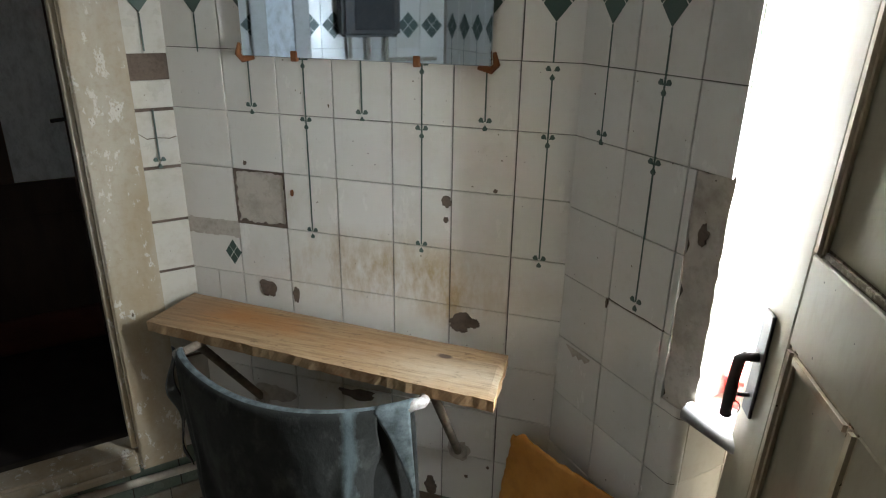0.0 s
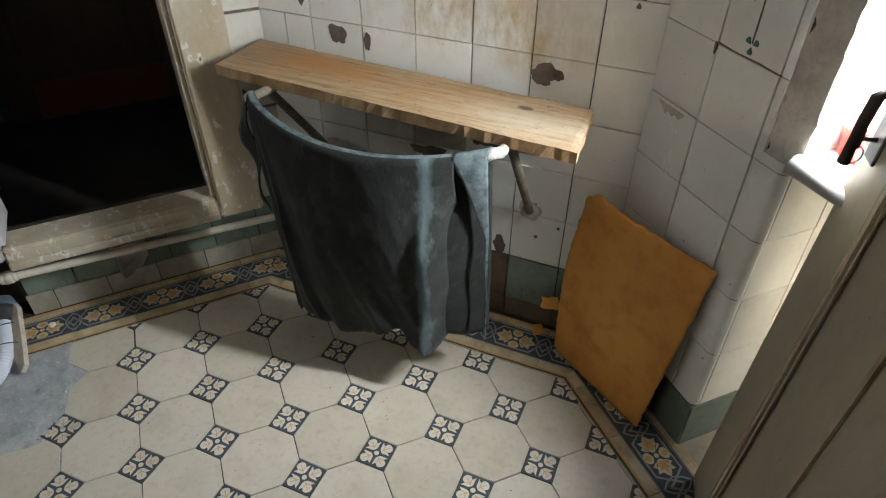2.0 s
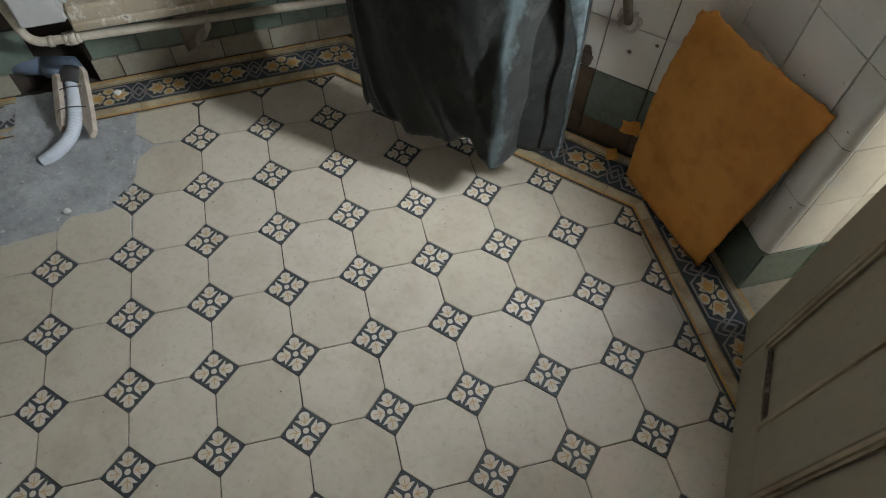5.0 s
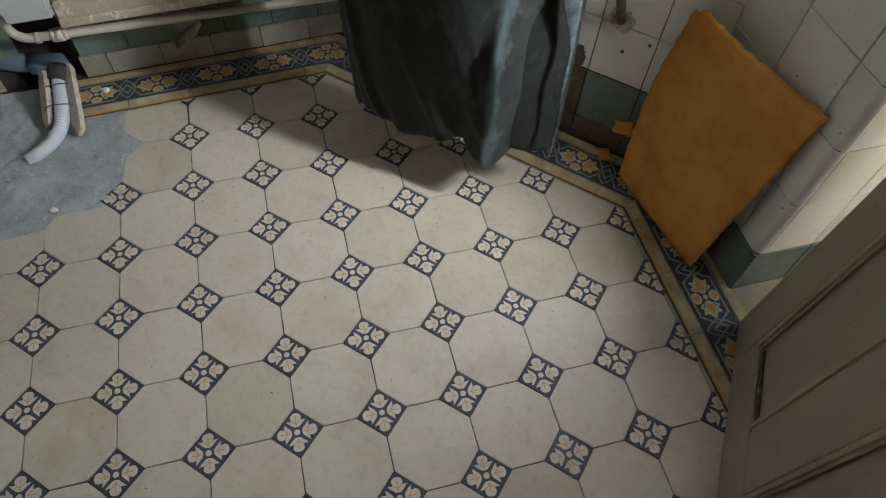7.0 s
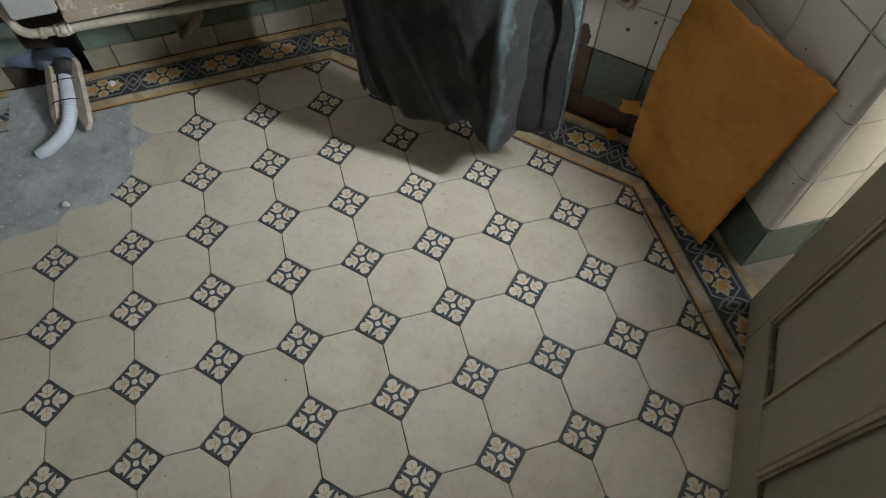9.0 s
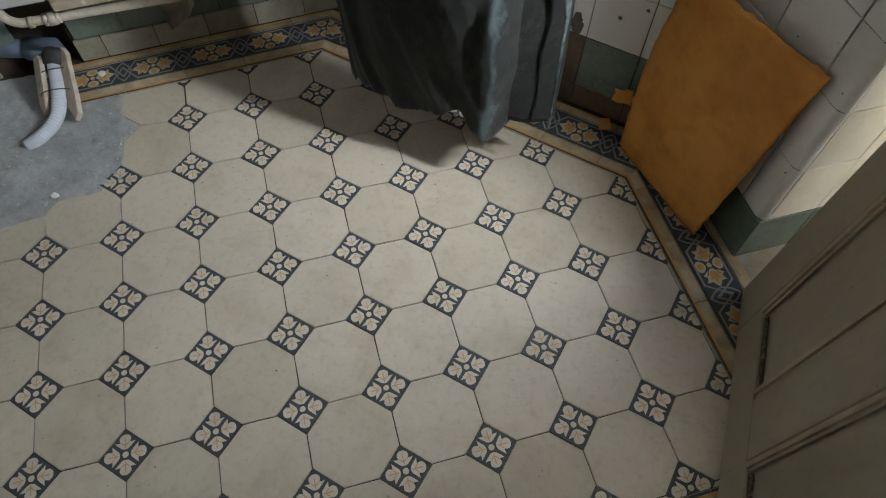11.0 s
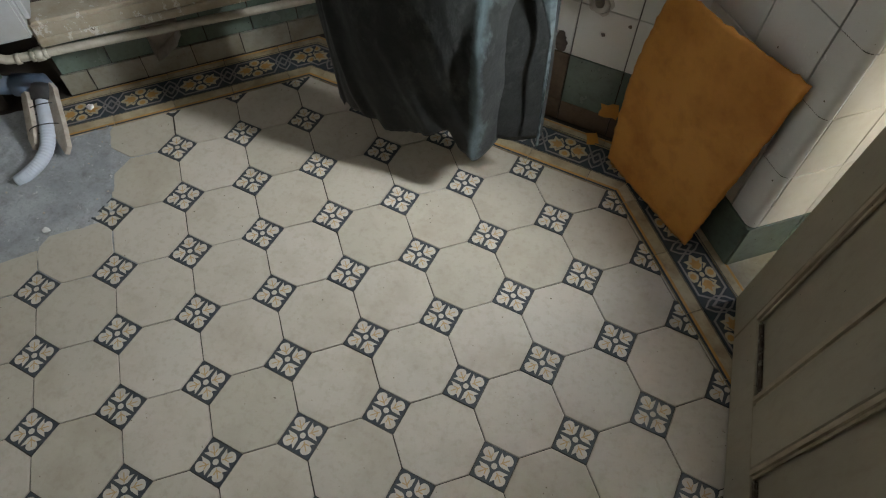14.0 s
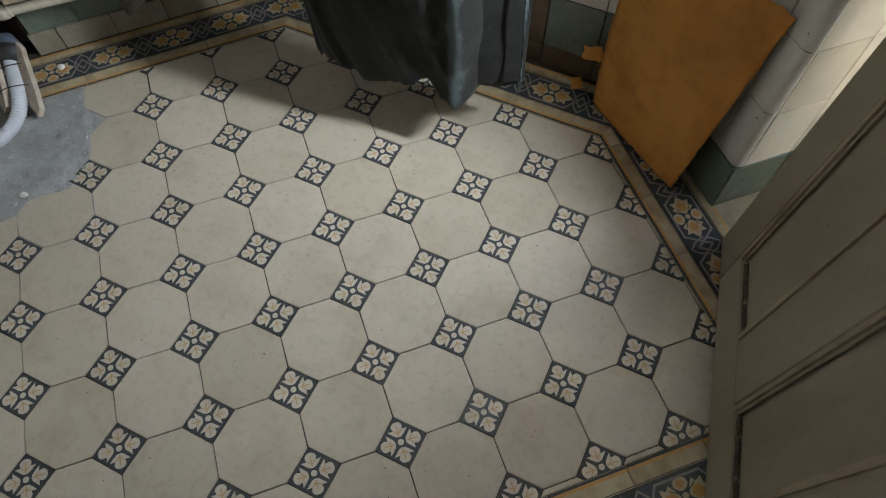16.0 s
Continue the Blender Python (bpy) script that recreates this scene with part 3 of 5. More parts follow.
def build_dark_door():
    dd = thing("panel_door", PANTRY_WALL @ Matrix.Translation((0, 1.2, 0.12)), "dark brown wooden door with a frosted glass pane", "door")
    x0, x1 = -0.86, -0.15
    part("stile", box_bm(x0, x0 + 0.10, 0, 0.045, 0.0, 2.05, 0.004), M_DARKWOOD, dd)
    part("stile", box_bm(x1 - 0.08, x1, 0, 0.045, 0.0, 2.05, 0.004), M_DARKWOOD, dd)
    part("bottom_rail", box_bm(x0 + 0.10, x1 - 0.08, 0.001, 0.045, 0.0, 0.16, 0.004), M_REDWOOD, dd, "red-brown bottom rail")
    part("middle_rail", box_bm(x0 + 0.10, x1 - 0.08, 0.001, 0.045, 0.60, 0.74, 0.004), M_DARKWOOD, dd)
    part("top_rail", box_bm(x0 + 0.10, x1 - 0.08, 0.001, 0.045, 1.92, 2.05, 0.004), M_DARKWOOD, dd)
    part("panel", box_bm(x0 + 0.10, x1 - 0.08, 0.016, 0.032, 0.16, 0.60), M_DARKWOOD, dd)
    part("pane", box_bm(-0.445, x1 - 0.08, 0.018, 0.024, 0.74, 1.92), M_FROST, dd, "frosted textured glass pane, whitened as if lit from behind")
    part("panel", box_bm(x0 + 0.10, -0.445, 0.012, 0.036, 0.74, 1.92), M_DARKWOOD, dd)
    handle = bmesh.new()
    sweep(handle, [(x1 - 0.05, -0.005, 0.99), (x1 - 0.05, -0.04, 0.99), (x1 - 0.13, -0.045, 0.985)], 0.008, 8)
    part("handle", handle, M_IRON, dd)


build_dark_door()


# ---------- entrance door leaf ----------
def build_door():
    lead, hinge = Vector((0.636, 0.372, 0)), Vector((0.775, -0.395, 0))
    v = lead - hinge
    m = Matrix.Translation((*hinge.xy, 0.012)) @ Matrix.Rotation(math.atan2(v.y, v.x), 4, "Z") @ Matrix.Rotation(radians(1.8), 4, "X")
    w, h = v.length, 2.02
    door = thing("door_1", m, "cream painted panelled wooden door standing open", "door", kind="structure")
    cols = ((0.115, 0.322), (0.450, w - 0.115))
    part("stile", box_bm(w - 0.115, w, -0.02, 0.02, 0, h, 0.003), M_DOOR, door)
    part("stile", box_bm(0, 0.115, -0.02, 0.02, 0, h, 0.003), M_DOOR, door)
    part("edge_strip", box_bm(w, w + 0.004, -0.017, 0.017, 0.0, h, 0.001), M_DOOR_EDGE, door, "worn yellowed edge")
    for z0, z1 in ((0, 0.125), (1.10, 1.24), (1.90, h)):
        part("rail", box_bm(0.115, w - 0.115, -0.0195, 0.0195, z0, z1, 0.002), M_DOOR, door)
    for z0, z1 in ((0.125, 1.10), (1.24, 1.90)):
        part("muntin", box_bm(0.322, 0.450, -0.0195, 0.0195, z0, z1, 0.002), M_DOOR, door)
        for x0, x1 in cols:
            part("panel", box_bm(x0, x1, -0.008, 0.008, z0, z1), M_DOOR, door)
            for side in (-1, 1):
                y0, y1 = sorted((side * 0.008, side * 0.0225))
                for b0, b1, c0, c1 in ((x0, x0 + 0.022, z0, z1), (x1 - 0.022, x1, z0, z1)):
                    part("moulding", box_bm(b0, b1, y0, y1, c0, c1, 0.006, segments=2), M_DOOR_EDGE, door, "worn pinkish cream moulding")
                part("moulding", box_bm(x0 + 0.022, x1 - 0.022, y0, y1, z1 - 0.022, z1, 0.006, segments=2), M_DOOR_EDGE, door)
                y0, y1 = sorted((side * 0.008, side * 0.016))
                part("moulding", box_bm(x0 + 0.022, x1 - 0.022, y0, y1, z0, z0 + 0.016, 0.005, segments=2), M_BARE, door, "bottom moulding worn to dark bare wood")
    for side in (1,):
        plate = part("lock_plate", box_bm(w - 0.062, w - 0.026, 0.02 * side, 0.026 * side, 0.93, 1.115, 0.002), M_IRON, door, "black iron lock plate")
        bm = bmesh.new()
        sweep(bm, [(w - 0.044, 0.024, 1.035), (w - 0.044, 0.046, 1.035), (w - 0.044, 0.053, 1.029), (w - 0.043, 0.055, 0.99), (w - 0.040, 0.054, 0.945), (w - 0.036, 0.052, 0.92)],
              [0.0085, 0.0085, 0.010, 0.0095, 0.0085, 0.010], 12)
        part("lever", bm, M_IRON, plate, "black iron lever handle hanging down")
        bm = bmesh.new()
        sweep(bm, [(w - 0.044, 0.026, 0.965), (w - 0.044, 0.045, 0.965)], 0.004, 8)
        box(bm, w - 0.047, w - 0.041, 0.045, 0.049, 0.948, 0.982, 0.001)
        part("key", bm, M_IRON, plate)
        ring = bmesh.new()
        sweep(ring, [(w - 0.044 + 0.0, 0.047 + 0.012 * math.sin(a), 0.938 + 0.014 * math.cos(a)) for a in (2 * math.pi * k / 14 for k in range(15))], 0.0011, 6, False)
        part("key_ring", ring, M_IRON, plate)


build_door()


# ---------- shelf and its brackets ----------
def build_shelf():
    top = 0.775
    corners = [(-0.752, 0.535), (0.197, 0.480), (0.185, 0.682), (-0.748, 0.724)]
    bm = bmesh.new()
    nx, ny = 60, 8
    grid = {}
    for layer, z in ((0, top - 0.032), (1, top)):
        for a in range(nx + 1):
            for b in range(ny + 1):
                f, g = a / nx, b / ny
                p = [(1 - f) * (1 - g) * corners[0][k] + f * (1 - g) * corners[1][k] + f * g * corners[2][k] + (1 - f) * g * corners[3][k] for k in (0, 1)]
                wob = 0.0
                if b == 0:
                    wob = 0.004 * noise.noise((f * 30, layer * 3.1, 0)) + 0.002 * noise.noise((f * 90, layer * 5, 2))
                if a in (0, nx):
                    p[0] += 0.004 * noise.noise((g * 9, a, layer))
                zz = z + 0.0012 * noise.noise((f * 12, g * 4, layer)) - 0.004 * f
                if layer and (b == 0 or b == ny or a in (0, nx)):
                    zz -= 0.004
                grid[layer, a, b] = bm.verts.new((p[0], p[1] + wob, zz))
    for a in range(nx):
        for b in range(ny):
            bm.faces.new((grid[1, a, b], grid[1, a + 1, b], grid[1, a + 1, b + 1], grid[1, a, b + 1]))
            bm.faces.new((grid[0, a, b], grid[0, a, b + 1], grid[0, a + 1, b + 1], grid[0, a + 1, b]))
    for a in range(nx):
        bm.faces.new((grid[0, a, 0], grid[0, a + 1, 0], grid[1, a + 1, 0], grid[1, a, 0])).material_index = 1
        bm.faces.new((grid[0, a, ny], grid[1, a, ny], grid[1, a + 1, ny], grid[0, a + 1, ny]))
    for b in range(ny):
        bm.faces.new((grid[0, 0, b], grid[1, 0, b], grid[1, 0, b + 1], grid[0, 0, b + 1])).material_index = 1
        bm.faces.new((grid[0, nx, b], grid[0, nx, b + 1], grid[1, nx, b + 1], grid[1, nx, b])).material_index = 1
    ob = link_mesh("wall_shelf", bm, [M_SHELF, M_SHELF_END])
    tagged(ob, "thick worn pine board shelf with orange stains on iron brackets", "shelf")


build_shelf()

RAIL_L, RAIL_R, RAIL_BOW = Vector((-0.600, 0.468, 0.738)), Vector((0.036, 0.468, 0.738)), 0.115


def rail_point(f):
    p = RAIL_L.lerp(RAIL_R, f)
    s = math.sin(math.pi * min(max(f, 0), 1)) ** 0.75
    return p + Vector((0, -RAIL_BOW * s, -0.022 * s))


def build_rail():
    rack = thing("towel_rail", Matrix.Translation((-0.28, 0.6, 0.70)), "bowed iron rail on two wall brackets, paint flaking off", "towel rail")
    inv = rack.matrix_world.inverted()

    def put(name, pts, r, material, label="", sides=12):
        bm = bmesh.new()
        sweep(bm, [inv @ Vector(p) for p in pts], r, sides)
        return part(name, bm, material, rack, label)

    put("bar", [rail_point(k / 40) for k in range(41)], 0.012, M_BRACKET)
    for tip, wall_x, low in ((RAIL_L, -0.56, 0.46), (RAIL_R, 0.052, 0.418)):
        k = 1 if tip is RAIL_R else -1
        put("arm", [(wall_x, 0.735, 0.725), tip + Vector((0, 0.01, 0))], 0.011, M_BRACKET)
        put("tip", [tip + Vector((-k * 0.024, -0.026, -0.004)), tip + Vector((-k * 0.012, -0.014, 0.0)), tip + Vector((k * 0.004, -0.002, 0.002)), tip + Vector((k * 0.006, 0.014, 0.002))], [0.0122, 0.0128, 0.0132, 0.011], M_TIP, "flaking white painted elbow")
        put("brace", [tip + Vector((0, 0.07, -0.01)), (wall_x, 0.728, low)], 0.0115, M_BRACKET, "rusty diagonal brace")
        put("wall_flange", [(wall_x, 0.722, low - 0.004), (wall_x, 0.738, low - 0.006)], [0.018, 0.026], M_MORTAR, "cemented end of the brace")


build_rail()


# ---------- cloth on the rail ----------
def along(table, f):
    for (a, u), (b, v) in zip(table, table[1:]):
        if f <= b:
            k = max(0.0, min(1.0, (f - a) / (b - a)))
            k = k * k * (3 - 2 * k)
            return u + (v - u) * k
    return table[-1][1]


def build_cloth():
    cloth = thing("cloth", Matrix.Identity(4), "faded dark blue-green cloth hanging over the bowed rail", "cloth")

    def sheet(name, rows, label="", slots=None):
        bm = bmesh.new()
        made = [[bm.verts.new(p) for p in r] for r in rows]
        for n, (a, b) in enumerate(zip(made, made[1:])):
            for k in range(len(a) - 1):
                f = bm.faces.new((a[k], b[k], b[k + 1], a[k + 1]))
                f.smooth = True
                if slots:
                    f.material_index = slots(n, k)
        ob = part(name, bm, [M_CLOTH, M_CLOTH_LIT] if name != "edge_flap" else [M_CLOTH_LIT, M_CLOTH_LIT], cloth, label)
        s = ob.modifiers.new("thickness", "SOLIDIFY")
        s.thickness, s.offset = 0.0024, 0.0

    drop_f = [(0.0, 0.645), (0.12, 0.615), (0.2, 0.548), (0.3, 0.522), (0.36, 0.54), (0.42, 0.558), (0.5, 0.54), (0.6, 0.51), (0.69, 0.482), (0.76, 0.54), (0.83, 0.568), (0.88, 0.54)]
    nf, nd = 130, 52
    rows = []
    for a in range(nf + 1):
        f = 0.0 + 0.88 * a / nf
        p = rail_point(f)
        drop = along(drop_f, f) + 0.007 * noise.noise((f * 25, 3.3, 0)) + 0.003 * noise.noise((f * 90, 1.3, 0))
        col = []
        for k in range(6):
            t = math.pi * (0.1 + 0.9 * k / 5)
            col.append((p.x, p.y + 0.0165 * math.cos(t), p.z + 0.0165 * math.sin(t)))
        for k in range(1, nd + 1):
            d = k / nd
            amp = min(1.0, d * 2.4)
            y = 0.012 * math.sin(f * 15 + 0.8) * (0.4 + 0.6 * d) + 0.004 * math.sin(f * 37 + 2 - d * 7.0) * d + 0.010 * noise.noise((f * 6 - d * 2.2, d * 2.0, 4)) + 0.003 * noise.noise((f * 20 - d * 5, d * 6, 4))
            y -= 0.013 * math.exp(-((f - 0.06 - 0.26 * d) / 0.022) ** 2) + 0.009 * math.exp(-((f - 0.02 - 0.16 * d) / 0.016) ** 2) + 0.006 * math.exp(-((f - 0.42 - 0.22 * d * d) / 0.03) ** 2) * d
            y -= 0.030 * math.exp(-((f - 0.80 - 0.015 * d) / 0.045) ** 2) * amp
            y += 0.10 * max(0.0, (f - 0.815) / 0.065) ** 1.3 * amp
            y += 0.030 * max(0.0, (0.16 - f) / 0.16) * amp * d
            sag = 0.02 * math.sin(math.pi * d) * math.exp(-((f - 0.45) / 0.25) ** 2)
            col.append((p.x + 0.012 * d * (0.45 - f) + 0.004 * noise.noise((f * 8, d * 6, 9)) * amp, p.y - 0.0165 + y * amp - sag, p.z - drop * d))
        rows.append(col)
    # rows over the rail take the lighter copy, as a lit rim
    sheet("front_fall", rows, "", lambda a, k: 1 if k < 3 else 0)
    rows = []
    for a in range(91):
        f = -0.01 + 0.985 * a / 90
        p = rail_point(min(max(f, 0.0), 1.0))
        drop = along([(0, 0.50), (0.1, 0.53), (0.8, 0.54), (0.95, 0.565), (1.0, 0.555)], f) + 0.006 * noise.noise((f * 22, 9, 0))
        col = []
        for k in range(4):
            t = math.pi * (0.36 - 0.36 * k / 3)
            col.append((p.x, p.y + 0.0165 * math.cos(t), p.z + 0.0165 * math.sin(t)))
        for k in range(1, 33):
            d = k / 32
            amp = min(1.0, d * 2.4)
            y = 0.020 * d + (0.010 * math.sin(f * 21) + 0.008 * noise.noise((f * 9, d * 4, 6))) * amp
            col.append((p.x + 0.02 * d * (f - 0.4), p.y + 0.0165 + y, p.z - drop * d))
        rows.append(col)
    sheet("back_fall", rows, "", lambda a, k: 1 if k < 4 else 0)
    # corner thrown over the rail beside the open end, window light in its colour
    rows = [[tuple(rail_point(0.872 + 0.105 * g / 10) + Vector((0, 0.0180 * math.cos(t), 0.0180 * math.sin(t)))) for g in range(11)] for t in (math.pi * (0.2 + 0.15 * k) for k in range(5))]
    right = rail_point(0.977)
    for k in range(1, 33):
        d = k / 32
        row = []
        for a in range(11):
            g = a / 10
            p = rail_point(0.872 + 0.105 * g)
            taper = 1.0 - 0.93 * min(1.0, d / 0.40) ** 0.8
            x = right.x + 0.016 * d - (right.x - p.x) * taper
            y = right.y - (right.y - p.y) * taper - 0.0165 * max(0.0, 1 - 2.5 * d) + 0.004 * math.sin(d * 9 + g * 4) * d
            row.append((x, y, p.z + 0.004 - 0.555 * d + 0.003 * math.sin(g * 6 + d * 4)))
        rows.append(row)
    sheet("edge_flap", rows, "turned corner of the cloth over the rail, painted pale blue as lit")
    rows = []
    for k in range(25):
        d = k / 24
        row = []
        for a in range(9):
            g = a / 8
            p = rail_point(0.0 + 0.03 * g)
            w = 0.02 + 0.05 * math.sin(math.pi * min(1.0, d * 1.15)) * (1 - g)
            row.append((p.x - 0.016 - w * (1 - g) * 0.55 + 0.01 * g, p.y + 0.006 - 0.02 * g + 0.012 * math.sin(d * 11 + g * 3), p.z + 0.016 - 0.30 * d - 0.03 * g * d))
        rows.append(row)
    sheet("corner_fold", rows, "bunched corner of the cloth", lambda a, k: 1 if k == 0 else 0)


build_cloth()


# ---------- fibreboard sheet in the corner ----------
def build_board():
    low, left, top, right = Vector((0.463, 0.468, 0.004)), Vector((0.188, 0.652, 0.012)), Vector((0.203, 0.712, 0.535)), Vector((0.523, 0.492, 0.548))
    bm = bmesh.new()
    nu, nv = 36, 44
    n = (low - left).cross(top - left).normalized()
    grid = []
    for b in range(nv + 1):
        row = []
        for a in range(nu + 1):
            f, g = a / nu, b / nv
            p = left * (1 - f) * (1 - g) + low * f * (1 - g) + top * (1 - f) * g + right * f * g
            p += n * (0.010 * math.sin(math.pi * f) * (0.4 + 0.6 * g) + 0.002 * noise.noise((f * 4, g * 4, 1)))
            u = (low - left).normalized()
            edge = 0.0050 * noise.noise((f * 20, g * 24, 5)) + 0.0032 * noise.noise((f * 55, g * 60, 5))
            if a == 0:
                p += u * (edge - 0.022 * math.sin(math.pi * g) ** 1.2)
            elif a < 8:
                p += u * (-0.022 * math.sin(math.pi * g) ** 1.2 * (1 - a / 8))
            if a == nu:
                p += u * edge
            if b in (0, nv):
                p.z += edge * 1.3 + (0.007 * math.exp(-((f - 0.55) / 0.03) ** 2) if b == 0 else 0.0)
            if b == nv:
                p.z -= 0.020 * math.exp(-(f / 0.05) ** 2) - 0.008 * math.exp(-((f - 0.10) / 0.03) ** 2)
            row.append(p)
        grid.append(row)
    verts = [[bm.verts.new(p) for p in r] for r in grid]
    for b in range(nv):
        for a in range(nu):
            bm.faces.new((verts[b][a], verts[b][a + 1], verts[b + 1][a + 1], verts[b + 1][a])).smooth = True
    ob = link_mesh("fibreboard_sheet", bm, M_BOARD)
    s = ob.modifiers.new("thickness", "SOLIDIFY")
    s.thickness, s.offset = 0.005, -1.0
    tagged(ob, "orange-brown fibreboard sheet with torn edges leaning in the corner", "board")


build_board()


def build_scrap(x, y, z, w, h, turn, tilt, seed):
    bm = bmesh.new()
    pts = jag([(-w / 2, -h / 2), (w / 2, -h / 2), (w * 0.4, h / 2), (-w / 2, h * 0.4)], 0.003, 0.012, seed)
    prism(bm, pts, 0, 0.003)
    ob = link_mesh("fibreboard_scrap", bm, M_BOARD, None, pose(x, y, z, tilt, 0, turn))
    tagged(ob, "small torn orange fibreboard scrap", "scrap", "torn scraps by the sheet")


build_scrap(0.150, 0.700, 0.135, 0.05, 0.04, 10, 75, 1)
build_scrap(0.125, 0.705, 0.003, 0.035, 0.045, 30, 25, 2)


# ---------- mirror ----------
def build_mirror():
    x0, x1, z0, z1 = -0.512, 0.104, 1.437, 1.95
    mir = thing("wall_mirror_glass", Matrix.Translation(((x0 + x1) / 2, 0.733, z0)), "frameless silvered wall mirror held by rusty clips", "mirror")
    w = (x1 - x0) / 2
    part("glass", box_bm(-w, w, -0.012, -0.006, 0, z1 - z0, 0.0015), M_MIRROR, mir)
    part("backing", box_bm(-w + 0.004, w - 0.004, -0.006, -0.001, 0.004, z1 - z0 - 0.004), M_MORTAR, mir)
    for x in (-w + 0.14, w - 0.17):
        bm = box_bm(x - 0.008, x + 0.008, -0.016, -0.002, -0.008, 0.016, 0.002)
        part("clip", bm, M_RUST, mir, "dark metal clip")
    for x, k in ((-w, -1), (w, 1)):
        bm = bmesh.new()
        sweep(bm, [(x - k * 0.03, -0.009, -0.004), (x, -0.012, -0.008), (x + k * 0.012, -0.012, 0.004), (x + k * 0.006, -0.012, 0.03)], [0.004, 0.008, 0.008, 0.004], 8)
        part("corner_clip", bm, M_RUST, mir, "rusted corner clip")


build_mirror()


# ---------- pipes by the pantry wall ----------
def build_water_pipe():
    pipe = thing("water_pipe", PANTRY_WALL, "cream painted water pipe running under the frame", "pipe")
    run = [(0.02, -0.006, 0.183), (-0.2, -0.006, 0.190), (-0.5, -0.006, 0.200), (-0.83, -0.006, 0.211), (-0.895, -0.006, 0.213)]
    bend = [(-0.895 - 0.045 * math.sin(a), -0.006, 0.258 - 0.045 * math.cos(a)) for a in (math.pi / 2 * k / 8 for k in range(1, 9))]
    bm = bmesh.new()
    sweep(bm, run + bend + [(-0.955, -0.006, 0.42), (-0.975, -0.006, 1.2), (-0.99, -0.006, 2.2)], 0.0125, 14)
    part("tube", bm, M_PIPE, pipe)
    for x, r in ((-0.815, 0.0165), (-0.845, 0.0175), (-0.885, 0.0155)):
        bm = bmesh.new()
        sweep(bm, [(x - 0.006, -0.006, 0.211), (x + 0.006, -0.006, 0.211)], r, 10)
        part("collar", bm, M_PIPE, pipe)
    bm = bmesh.new()
    sweep(bm, [(-0.83 - 0.011, -0.006, 0.2105), (-0.83 + 0.011, -0.006, 0.2115)], 0.0195, 6)
    part("union_nut", bm, M_PIPE, pipe)


build_water_pipe()


